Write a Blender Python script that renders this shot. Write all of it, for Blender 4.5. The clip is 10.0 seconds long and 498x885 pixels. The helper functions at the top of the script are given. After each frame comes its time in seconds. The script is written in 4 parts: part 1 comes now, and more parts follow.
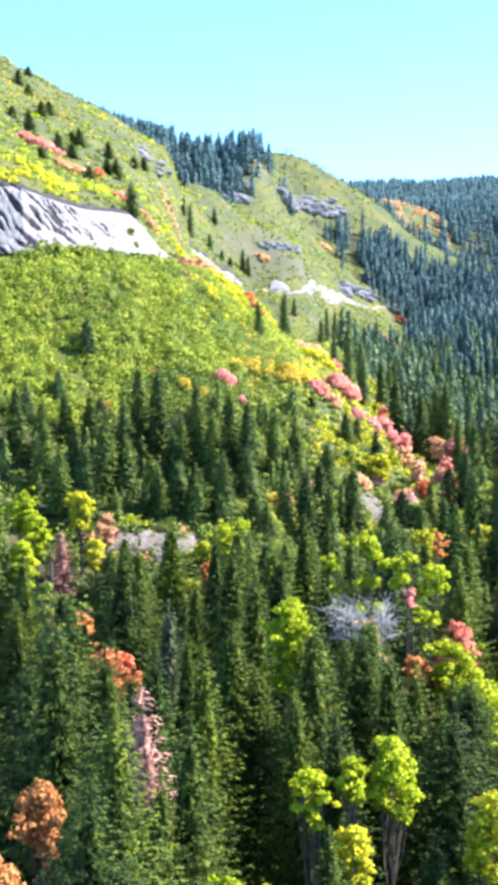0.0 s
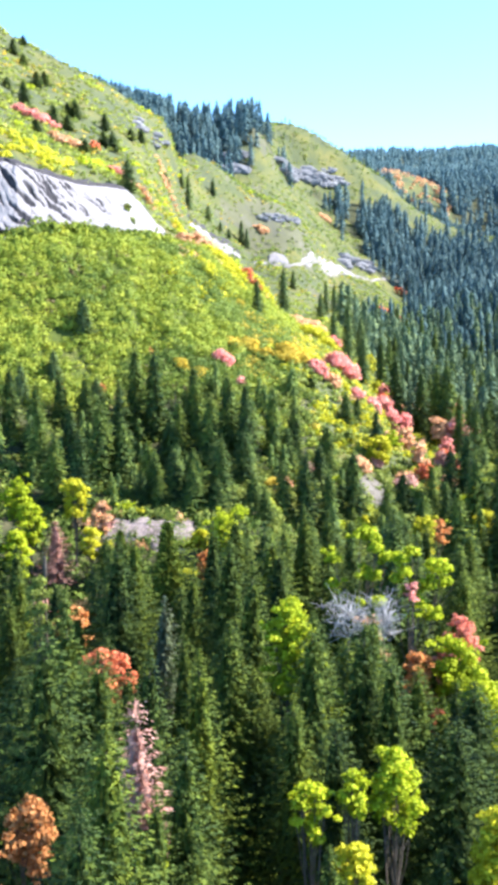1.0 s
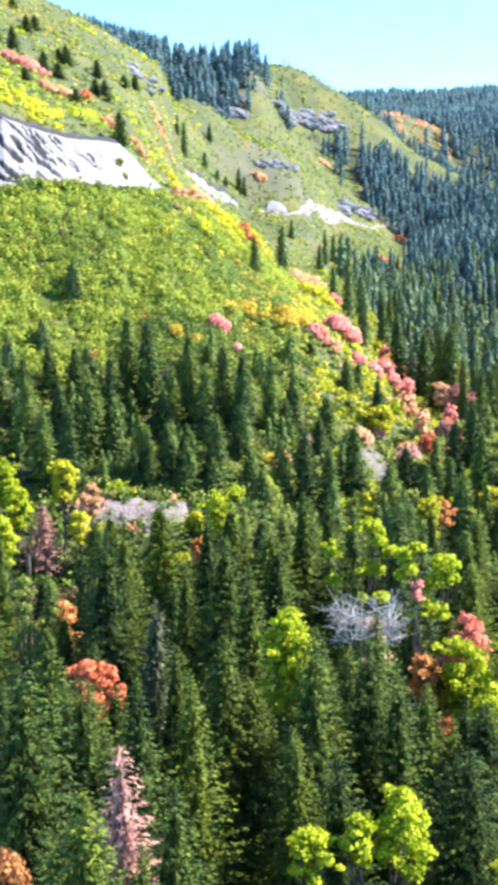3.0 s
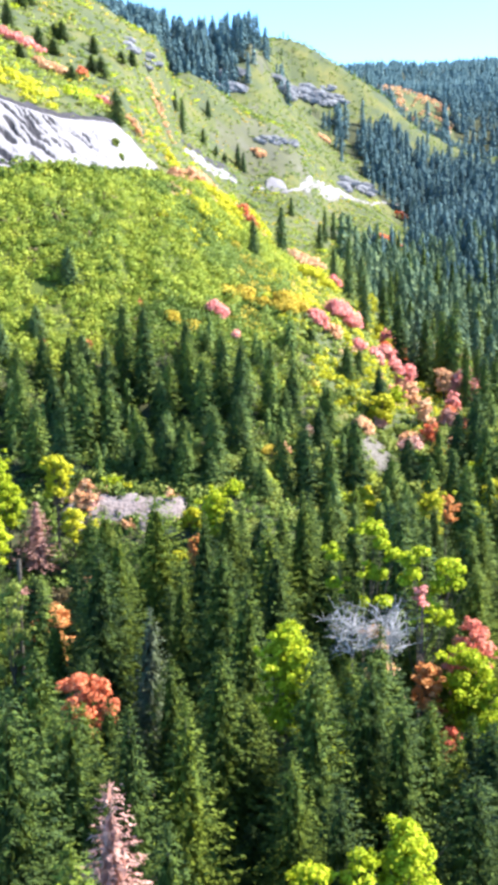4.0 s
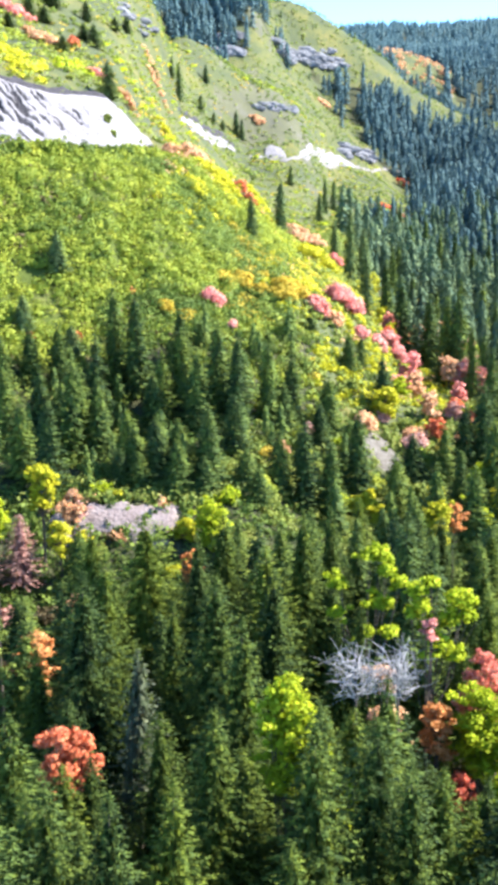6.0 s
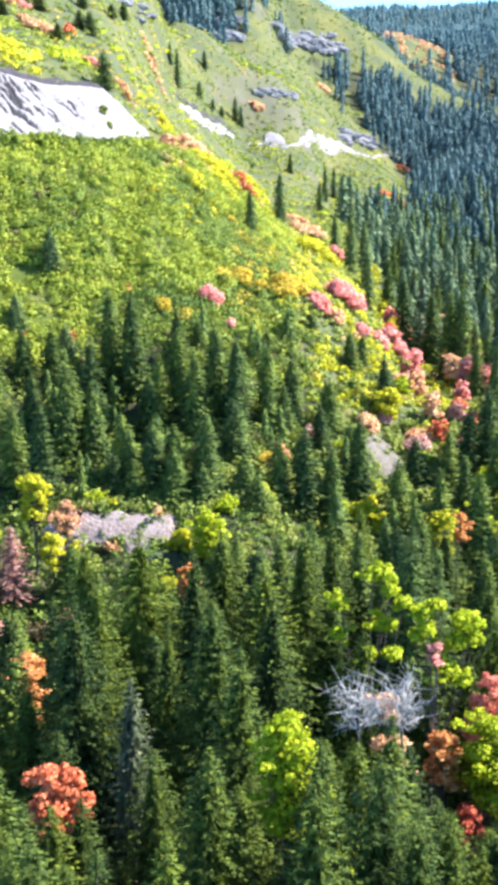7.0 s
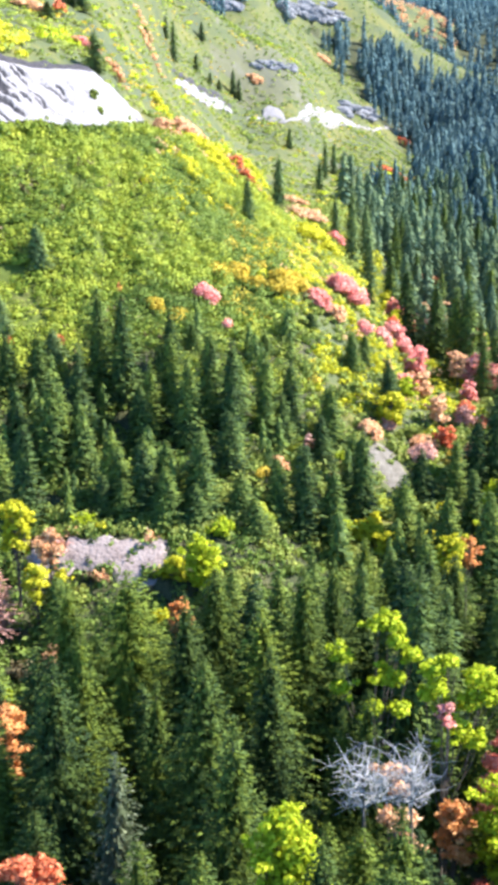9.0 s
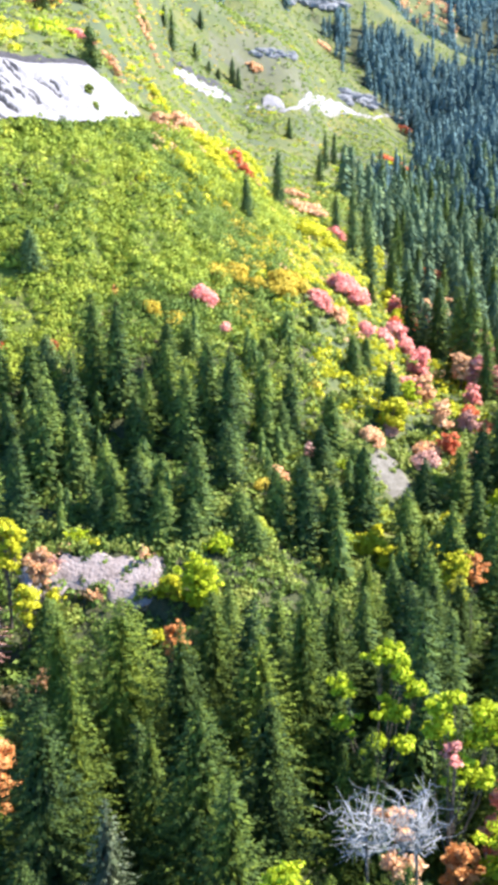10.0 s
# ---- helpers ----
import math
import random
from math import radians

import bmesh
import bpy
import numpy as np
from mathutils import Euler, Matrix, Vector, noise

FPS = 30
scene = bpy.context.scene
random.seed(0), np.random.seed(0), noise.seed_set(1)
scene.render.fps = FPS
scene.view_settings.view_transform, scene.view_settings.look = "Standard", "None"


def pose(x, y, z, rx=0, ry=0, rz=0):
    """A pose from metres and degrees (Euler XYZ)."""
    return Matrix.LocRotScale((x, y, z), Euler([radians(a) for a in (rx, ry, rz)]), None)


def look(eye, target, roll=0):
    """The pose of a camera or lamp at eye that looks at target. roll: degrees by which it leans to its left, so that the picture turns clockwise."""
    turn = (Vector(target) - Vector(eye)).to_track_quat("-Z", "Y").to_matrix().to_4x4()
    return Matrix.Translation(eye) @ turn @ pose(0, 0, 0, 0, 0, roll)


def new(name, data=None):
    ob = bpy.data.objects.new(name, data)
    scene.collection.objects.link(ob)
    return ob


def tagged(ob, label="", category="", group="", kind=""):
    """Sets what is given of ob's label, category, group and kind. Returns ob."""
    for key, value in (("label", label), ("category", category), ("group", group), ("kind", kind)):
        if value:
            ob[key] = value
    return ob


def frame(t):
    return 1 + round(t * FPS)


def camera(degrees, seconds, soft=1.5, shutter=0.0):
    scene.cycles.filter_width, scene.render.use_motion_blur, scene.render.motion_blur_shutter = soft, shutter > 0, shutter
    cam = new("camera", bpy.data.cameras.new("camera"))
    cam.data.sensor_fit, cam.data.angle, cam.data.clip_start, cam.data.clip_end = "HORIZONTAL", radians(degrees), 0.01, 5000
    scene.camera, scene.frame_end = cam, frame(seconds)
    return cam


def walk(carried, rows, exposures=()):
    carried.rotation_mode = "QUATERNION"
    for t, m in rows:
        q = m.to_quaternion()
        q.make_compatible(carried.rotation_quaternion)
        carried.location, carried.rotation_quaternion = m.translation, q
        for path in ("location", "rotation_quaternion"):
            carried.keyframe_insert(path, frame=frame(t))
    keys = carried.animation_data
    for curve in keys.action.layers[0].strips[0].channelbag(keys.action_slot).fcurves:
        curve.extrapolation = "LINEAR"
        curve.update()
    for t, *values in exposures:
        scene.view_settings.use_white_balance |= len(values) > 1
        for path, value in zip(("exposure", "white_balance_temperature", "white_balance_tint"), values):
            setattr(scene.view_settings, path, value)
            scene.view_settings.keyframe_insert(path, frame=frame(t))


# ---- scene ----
cam = camera(24, 10.0, soft=5.0)
PATH = [
    (0, (0.00, 0.03, 59.99), (-0.32, 99.68, 51.66), -0.01),
    (0.5, (0.02, 1.64, 60.89), (-0.25, 101.17, 51.25), -0.02),
    (1, (0.04, 3.34, 61.77), (-0.17, 102.75, 50.88), -0.02),
    (1.5, (0.07, 5.13, 62.65), (-0.09, 104.39, 50.51), -0.01),
    (2, (0.10, 6.99, 63.53), (-0.00, 106.10, 50.21), -0.01),
    (2.5, (0.14, 8.92, 64.40), (0.08, 107.86, 49.91), -0.01),
    (4, (0.30, 15.04, 67.00), (0.32, 113.45, 49.23), -0.00),
    (4.5, (0.36, 17.17, 67.86), (0.41, 115.41, 49.18), 0.01),
    (5, (0.43, 19.33, 68.72), (0.50, 117.42, 49.24), 0.02),
    (5.5, (0.50, 21.53, 69.58), (0.58, 119.48, 49.42), 0.00),
    (7, (0.73, 28.25, 72.19), (0.84, 125.78, 50.08), -0.04),
    (7.5, (0.81, 30.52, 73.07), (0.93, 127.90, 50.33), -0.07),
    (8, (0.89, 32.80, 73.96), (1.02, 130.04, 50.59), -0.08),
    (8.5, (0.98, 35.09, 74.85), (1.13, 132.17, 50.83), -0.09),
    (9, (1.07, 37.39, 75.75), (1.23, 134.30, 51.10), -0.12),
    (9.5, (1.17, 39.69, 76.67), (1.32, 136.45, 51.42), -0.14),
    (10, (1.27, 41.99, 77.59), (1.42, 138.61, 51.80), -0.17),
]
walk(cam, [(t, look(eye, target, roll)) for t, eye, target, roll in PATH])
# ---- world, sun ----
world = bpy.data.worlds.new("world")
scene.world = world
world.use_nodes = True
wn = world.node_tree.nodes
sky = wn.new("ShaderNodeTexSky")
sky.sky_type, sky.sun_disc = "NISHITA", False
SUN_EL, SUN_AZ = 43.0, 84.0  # height of the sun, and degrees clockwise from +y
sky.sun_elevation, sky.sun_rotation = radians(SUN_EL), radians(SUN_AZ)
sky.altitude = 2200
sky.air_density, sky.dust_density, sky.ozone_density = 1.0, 0.0, 2.0
tint = wn.new("ShaderNodeMix")
tint.data_type, tint.blend_type = "RGBA", "MULTIPLY"
tint.inputs[0].default_value, tint.inputs[7].default_value = 1.0, (0.68, 1.0, 1.22, 1)
world.node_tree.links.new(sky.outputs[0], tint.inputs[6])
world.node_tree.links.new(tint.outputs[2], wn["Background"].inputs[0])
wn["Background"].inputs[1].default_value = 0.138
sun = new("sun", bpy.data.lights.new("sun", "SUN"))
sun.data.energy, sun.data.angle, sun.data.color = 5.0, radians(0.5), (1.0, 0.97, 0.91)
se, sa = radians(SUN_EL), radians(SUN_AZ)
sun.matrix_world = look((0, 0, 300), (-math.sin(sa) * math.cos(se) * 100, -math.cos(sa) * math.cos(se) * 100, 300 - math.sin(se) * 100))
scene.view_settings.exposure = 1.82


# ---- materials ----
def material(name):
    m = bpy.data.materials.new(name)
    m.use_nodes = True
    m.node_tree.nodes.clear()
    return m, m.node_tree.nodes, m.node_tree.links


def ramp_of(nodes, stops):
    r = nodes.new("ShaderNodeValToRGB")
    while len(r.color_ramp.elements) < len(stops):
        r.color_ramp.elements.new(0.5)
    for e, (p, c) in zip(r.color_ramp.elements, stops):
        e.position, e.color = p, (*c, 1)
    return r


def leaf_material(name, dark, mid, light, through_light=0.35, object_share=0.35, rough=0.55, spread=0.35, patchy=0.45):
    """Foliage: colour varies from leaf to leaf, from plant to plant and in patches; some light passes through."""
    m, n, l = material(name)
    geo, info, tc = n.new("ShaderNodeNewGeometry"), n.new("ShaderNodeObjectInfo"), n.new("ShaderNodeNewGeometry")
    noise_tex = n.new("ShaderNodeTexNoise")
    noise_tex.inputs["Scale"].default_value, noise_tex.inputs["Detail"].default_value = 0.35, 3
    l.new(tc.outputs["Position"], noise_tex.inputs["Vector"])
    mix1 = n.new("ShaderNodeMix")
    mix1.inputs[0].default_value = object_share
    l.new(geo.outputs["Random Per Island"], mix1.inputs[2])
    l.new(info.outputs["Random"], mix1.inputs[3])
    mix2 = n.new("ShaderNodeMix")
    mix2.inputs[0].default_value = patchy
    l.new(mix1.outputs[0], mix2.inputs[2])
    l.new(noise_tex.outputs[0], mix2.inputs[3])
    r = ramp_of(n, [(0.5 - spread, dark), (0.5, mid), (0.5 + spread, light)])
    l.new(mix2.outputs[0], r.inputs[0])
    p, t, mx, out = n.new("ShaderNodeBsdfPrincipled"), n.new("ShaderNodeBsdfTranslucent"), n.new("ShaderNodeMixShader"), n.new("ShaderNodeOutputMaterial")
    p.inputs["Roughness"].default_value = rough
    p.inputs["Specular IOR Level"].default_value = 0.1
    l.new(r.outputs[0], p.inputs["Base Color"])
    l.new(r.outputs[0], t.inputs["Color"])
    mx.inputs[0].default_value = through_light
    l.new(p.outputs[0], mx.inputs[1])
    l.new(t.outputs[0], mx.inputs[2])
    l.new(mx.outputs[0], out.inputs[0])
    return m


def rough_material(name, stops, scale, bump=0.3, fine=6.0, rough=0.9):
    """Earth, bark or stone: two scales of noise in colour, and a bump."""
    m, n, l = material(name)
    geo = n.new("ShaderNodeNewGeometry")
    a, b = n.new("ShaderNodeTexNoise"), n.new("ShaderNodeTexNoise")
    a.inputs["Scale"].default_value, a.inputs["Detail"].default_value = scale, 5
    b.inputs["Scale"].default_value, b.inputs["Detail"].default_value = scale * fine, 4
    l.new(geo.outputs["Position"], a.inputs["Vector"])
    l.new(geo.outputs["Position"], b.inputs["Vector"])
    mx = n.new("ShaderNodeMix")
    mx.inputs[0].default_value = 0.45
    l.new(a.outputs[0], mx.inputs[2])
    l.new(b.outputs[0], mx.inputs[3])
    r = ramp_of(n, stops)
    l.new(mx.outputs[0], r.inputs[0])
    bp = n.new("ShaderNodeBump")
    bp.inputs["Strength"].default_value, bp.inputs["Distance"].default_value = bump, 0.3
    l.new(b.outputs[0], bp.inputs["Height"])
    p, out = n.new("ShaderNodeBsdfPrincipled"), n.new("ShaderNodeOutputMaterial")
    p.inputs["Roughness"].default_value = rough
    p.inputs["Specular IOR Level"].default_value = 0.2
    l.new(r.outputs[0], p.inputs["Base Color"])
    l.new(bp.outputs[0], p.inputs["Normal"])
    l.new(p.outputs[0], out.inputs[0])
    return m


M_FIR = leaf_material("fir_needles", (0.03, 0.053, 0.022), (0.09, 0.132, 0.027), (0.2, 0.245, 0.03), 0.25, 0.5, 0.7, 0.25)
M_FIR_SLOPE = leaf_material("slope_fir_needles", (0.036, 0.064, 0.03), (0.105, 0.155, 0.038), (0.23, 0.285, 0.046), 0.25, 0.45, 0.7, 0.26)
# Hillside copy of the needles, paled: sunlight and haze are in the colour.
M_FIR_HILL_LIT = leaf_material("lit_hillside_needles", (0.09, 0.14, 0.065), (0.17, 0.235, 0.085), (0.28, 0.32, 0.1), 0.2, 0.4, 0.8)
M_FIR_GREY = leaf_material("lichened_needles", (0.07, 0.1, 0.055), (0.13, 0.16, 0.085), (0.24, 0.25, 0.17), 0.2)
# Far and ridge needles: the blue in these colours stands for distance haze.
M_FIR_FAR_HAZED = leaf_material("hazed_far_needles", (0.044, 0.086, 0.095), (0.08, 0.138, 0.14), (0.14, 0.2, 0.16), 0.12, 0.3, 0.95, 0.28, patchy=0.85)
M_FIR_RIDGE_HAZED = leaf_material("hazed_ridge_needles", (0.066, 0.118, 0.132), (0.1, 0.165, 0.175), (0.145, 0.215, 0.2), 0.12, 0.3, 0.95, 0.28, patchy=0.85)
# Paler, bluer fir needles for the hollow, with thin haze mixed into the colour.
M_FIR_MID_HAZED = leaf_material("hazed_hollow_needles", (0.048, 0.09, 0.068), (0.12, 0.175, 0.092), (0.24, 0.285, 0.1), 0.15, 0.45, 0.8, 0.26)
M_OAK = leaf_material("oak_brush_leaves", (0.125, 0.18, 0.03), (0.26, 0.315, 0.04), (0.42, 0.43, 0.055), 0.3, patchy=0.82, spread=0.24)
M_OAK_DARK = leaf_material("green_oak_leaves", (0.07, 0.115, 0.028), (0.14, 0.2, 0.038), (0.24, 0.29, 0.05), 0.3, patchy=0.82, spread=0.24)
M_OAK_SOFT = leaf_material("scrub_leaves", (0.11, 0.15, 0.045), (0.23, 0.28, 0.055), (0.38, 0.37, 0.09), 0.35, patchy=0.72, spread=0.28)
M_OAK_BROWN = leaf_material("withered_leaves", (0.1, 0.075, 0.03), (0.19, 0.14, 0.07), (0.25, 0.2, 0.1), 0.25, patchy=0.72, spread=0.28)
M_LIME = leaf_material("lime_leaves", (0.18, 0.25, 0.015), (0.41, 0.48, 0.022), (0.6, 0.62, 0.045), 0.4)
M_YELLOW = leaf_material("yellow_leaves", (0.33, 0.32, 0.02), (0.55, 0.52, 0.03), (0.68, 0.64, 0.06), 0.4)
M_OCHRE = leaf_material("ochre_leaves", (0.34, 0.25, 0.03), (0.58, 0.42, 0.05), (0.72, 0.56, 0.1), 0.4)
M_BRONZE = leaf_material("bronze_leaves", (0.38, 0.15, 0.05), (0.62, 0.28, 0.1), (0.74, 0.43, 0.19), 0.4)
M_ORANGE = leaf_material("orange_leaves", (0.5, 0.18, 0.05), (0.7, 0.3, 0.1), (0.78, 0.45, 0.2), 0.4)
M_RED = leaf_material("red_leaves", (0.4, 0.06, 0.04), (0.62, 0.14, 0.08), (0.72, 0.26, 0.16), 0.4)
M_PINK = leaf_material("pink_leaves", (0.74, 0.2, 0.18), (0.85, 0.35, 0.3), (0.88, 0.5, 0.42), 0.4)
M_PEACH = leaf_material("peach_leaves", (0.62, 0.3, 0.14), (0.78, 0.45, 0.24), (0.82, 0.58, 0.38), 0.4)
M_EMBER = leaf_material("ember_leaves", (0.48, 0.09, 0.04), (0.72, 0.2, 0.09), (0.82, 0.35, 0.18), 0.4)
M_STONY = rough_material("stony_slope", [(0.3, (0.08, 0.078, 0.07)), (0.5, (0.1, 0.1, 0.05)), (0.7, (0.135, 0.125, 0.105))], 0.06, 0.6, 9.0)
M_RUST = leaf_material("rust_leaves", (0.38, 0.17, 0.13), (0.6, 0.32, 0.26), (0.68, 0.46, 0.39), 0.3)
M_CRIMSON = leaf_material("crimson_leaves", (0.62, 0.14, 0.1), (0.78, 0.26, 0.18), (0.84, 0.42, 0.3), 0.4)
M_BARK = rough_material("bark", [(0.3, (0.06, 0.045, 0.035)), (0.7, (0.16, 0.13, 0.1))], 3.0)
M_SILVER = rough_material("silver_deadwood", [(0.3, (0.24, 0.23, 0.23)), (0.7, (0.44, 0.42, 0.41))], 3.0)
M_SOIL = rough_material("forest_floor", [(0.3, (0.024, 0.03, 0.014)), (0.5, (0.045, 0.05, 0.02)), (0.72, (0.1, 0.085, 0.045))], 0.3, 0.6)
M_GRASS = rough_material("autumn_grass", [(0.28, (0.08, 0.077, 0.06)), (0.42, (0.064, 0.078, 0.036)), (0.51, (0.09, 0.1, 0.036)), (0.62, (0.14, 0.128, 0.036)), (0.76, (0.17, 0.125, 0.068))], 0.05, 0.6, 11.0)
M_SCRUB = rough_material("scrub_floor", [(0.3, (0.04, 0.055, 0.01)), (0.5, (0.07, 0.09, 0.014)), (0.72, (0.1, 0.1, 0.03))], 0.15, 0.5)
M_CUT = rough_material("pale_limestone", [(0.3, (0.12, 0.108, 0.115)), (0.42, (0.215, 0.196, 0.202)), (0.75, (0.29, 0.265, 0.27))], 0.5, 0.8)
M_ROCK = rough_material("grey_rock", [(0.3, (0.09, 0.09, 0.1)), (0.55, (0.19, 0.185, 0.195)), (0.75, (0.3, 0.285, 0.29))], 0.3, 0.6)
# Dark soil of the banks; in the cut's clefts it also paints their shade.
M_EARTH_SHADE = rough_material("dark_earth_and_shade", [(0.3, (0.03, 0.028, 0.033)), (0.7, (0.075, 0.066, 0.072))], 0.8, 0.5)
M_ROAD = rough_material("dusty_road", [(0.3, (0.17, 0.155, 0.15)), (0.7, (0.24, 0.22, 0.21))], 0.4, 0.2)
M_SCREE = rough_material("grey_scree", [(0.3, (0.09, 0.08, 0.065)), (0.5, (0.16, 0.14, 0.115)), (0.72, (0.25, 0.225, 0.195))], 0.8, 0.9)
M_PINKSTONE = rough_material("pinkish_gravel", [(0.3, (0.13, 0.095, 0.085)), (0.5, (0.25, 0.195, 0.18)), (0.75, (0.33, 0.28, 0.265))], 0.5, 0.7)

# ---- the lie of the land ----
SECTIONS = []


def rim(u):
    """How far off the brush ends at the edge of the road bench."""
    return np.interp(u, [-0.34, -0.209, -0.11, -0.075, -0.04, 0.0], [219, 223, 244, 278, 295, 330])


def cut_foot(u):
    return np.interp(u, [-0.34, -0.209, -0.1045, -0.09, -0.073], [220, 231, 256, 268, 285])


def cut_top(u):
    return np.interp(u, [-0.34, -0.209, -0.177, -0.1546, -0.129, -0.118, -0.102, -0.086, -0.078, -0.071], [233, 242, 248, 253.5, 262, 265, 270.5, 286, 289.5, 286.5])


def aligned(y, u):
    """Distance with the swing of the road bench taken out, so that bench and cut run on between the sections."""
    shift = np.interp(u, [-0.34, -0.209, -0.11, -0.085], [-4, 0, 21, 34])
    return y - shift * np.interp(y, [190, 250, 340, 600], [0, 1, 1, 0])


def section(u, *knots):
    """The height of the ground along one bearing u = x / (y - 17): pairs of distance y and height."""
    ys, zs = np.array(knots, float).T
    ys = aligned(ys, u)
    h, d = np.diff(ys), np.diff(zs) / np.diff(ys)
    m = np.zeros(len(ys))
    for k in range(1, len(ys) - 1):
        if d[k - 1] * d[k] > 0:
            w1, w2 = 2 * h[k] + h[k - 1], h[k] + 2 * h[k - 1]
            m[k] = (w1 + w2) / (w1 / d[k - 1] + w2 / d[k])
    m[-1] = 0
    SECTIONS.append((u, ys, zs, m))


def along(sec, y):
    _, ys, zs, m = sec
    y = np.clip(y, ys[0], ys[-1])
    k = np.clip(np.searchsorted(ys, y) - 1, 0, len(ys) - 2)
    h = ys[k + 1] - ys[k]
    t = (y - ys[k]) / h
    return (zs[k] * (1 + 2 * t) * (1 - t) ** 2 + m[k] * h * t * (1 - t) ** 2 + zs[k + 1] * t * t * (3 - 2 * t) + m[k + 1] * h * t * t * (t - 1))


section(-0.34, (-300, 22), (60, 17), (100, 19), (130, 24), (150, 34), (175, 48), (190, 58), (206, 70), (218, 76), (226, 77), (236, 94), (290, 125), (430, 195), (520, 220), (700, 180), (4500, 250))
section(-0.209, (-300, 22), (60, 17), (100, 18), (130, 22), (150, 30), (175, 40), (190, 49), (205, 60.5), (222, 74.5), (231, 76.5), (242, 90.5), (313, 112), (430, 153), (480, 172), (600, 150), (880, 222), (1200, 170), (4500, 250))
section(-0.1045, (-300, 22), (60, 17), (100, 18), (130, 21), (150, 29), (158, 34.5), (175, 37), (190, 41), (205, 51), (222, 64), (243, 75.5), (256, 77.5), (272, 88), (300, 93.5), (360, 109), (520, 149), (620, 140), (890, 209), (1015, 212), (1200, 150), (4500, 250))
section(-0.078, (-300, 21.5), (60, 16.5), (100, 17.5), (130, 20.7), (150, 28.7), (158, 34.2), (175, 36.5), (190, 41.5), (205, 51), (222, 62), (243, 71.5), (262, 75.8), (279, 77.3), (291, 82.8), (320, 88), (360, 96), (400, 104.5), (460, 119), (520, 143), (570, 151), (620, 152), (690, 147), (880, 204), (1015, 209), (1200, 155), (4500, 250))
section(-0.052, (-300, 21), (60, 16), (100, 17), (130, 20.5), (150, 28.5), (158, 34), (175, 37), (190, 43), (205, 49.5), (213, 54), (228, 62), (250, 69), (283, 78), (292, 79.5), (320, 79), (400, 84), (500, 98), (584, 118), (640, 136), (690, 150), (760, 148), (890, 197), (1015, 204), (1200, 160), (4500, 250))
section(0.0, (-300, 20), (60, 16), (100, 17), (130, 20), (150, 28), (158, 33.5), (175, 37), (200, 45), (219, 52), (236, 57.5), (290, 66), (325, 72), (400, 66), (560, 77), (625, 95), (655, 115), (690, 130), (740, 136), (800, 148), (890, 200), (1015, 222), (1200, 170), (4500, 250))
section(0.037, (-300, 20), (60, 16), (100, 17), (130, 20), (150, 27), (158, 30), (190, 37), (219, 50.5), (236, 54.5), (290, 58.5), (332, 59), (404, 60), (560, 72), (622, 90), (660, 108), (700, 118), (800, 130), (900, 154), (960, 174), (1015, 219), (1200, 170), (4500, 250))
section(0.075, (-300, 20), (60, 16), (100, 17), (130, 19), (150, 26), (190, 35), (215, 43.5), (236, 49.5), (300, 52), (404, 58), (464, 57), (620, 67), (770, 91), (782, 93), (797, 100), (900, 125), (983, 166), (1020, 200), (1200, 165), (2000, 280), (2900, 428), (4500, 380))
section(0.108, (-300, 20), (60, 15), (100, 16), (130, 18), (150, 25), (190, 33.5), (216, 39.5), (240, 43.5), (300, 43), (410, 44), (464, 47), (620, 63), (700, 73), (790, 79), (880, 108), (983, 156), (1034, 181), (1120, 170), (1264, 211), (1340, 214), (2000, 290), (2900, 430), (4500, 380))
section(0.1415, (-300, 20), (60, 15), (100, 16), (130, 18), (150, 24), (195, 32.5), (216, 36), (300, 31), (410, 38), (569, 48), (620, 57), (700, 63), (782, 66), (880, 92), (1034, 152), (1120, 140), (1264, 203), (1340, 206), (2000, 290), (2900, 430), (4500, 380))
section(0.2085, (-300, 20), (60, 15), (100, 16), (130, 18), (150, 22), (180, 29), (225, 34.5), (274, 32), (425, 28), (556, 50), (800, 85), (1000, 126), (1100, 118), (1300, 188), (2000, 300), (2900, 436), (4500, 400))
section(0.34, (-300, 20), (60, 18), (150, 26), (225, 36), (425, 55), (800, 140), (1100, 200), (2000, 330), (4500, 450))


def land(x, y):
    """The height of the ground; arrays or single numbers."""
    x, y = np.asarray(x, float), np.asarray(y, float)
    u = np.clip(x / (np.maximum(y, 60) - 17), -0.34, 0.34)
    us = np.array([s[0] for s in SECTIONS])
    w = aligned(y, u)
    hs = np.array([along(s, w) for s in SECTIONS])
    k = np.clip(np.searchsorted(us, u) - 1, 0, len(us) - 2)
    gap = np.diff(us).reshape((-1,) + (1,) * u.ndim)
    slope = np.diff(hs, axis=0) / gap
    bend = np.zeros_like(hs)
    bend[1:-1] = np.where(slope[1:] * slope[:-1] > 0, 2 * slope[1:] * slope[:-1] / (slope[1:] + slope[:-1] + 1e-12), 0)
    bend[0], bend[-1] = slope[0], slope[-1]

    def at(rows, n):
        return np.take_along_axis(rows, n[None], 0)[0]

    h = us[k + 1] - us[k]
    t = (u - us[k]) / h
    base = at(hs, k) * (1 + 2 * t) * (1 - t) ** 2 + at(bend, k) * h * t * (1 - t) ** 2 + at(hs, k + 1) * t * t * (3 - 2 * t) + at(bend, k + 1) * h * t * t * (t - 1)
    far = np.clip((y - 120) / 500, 0.15, 1)
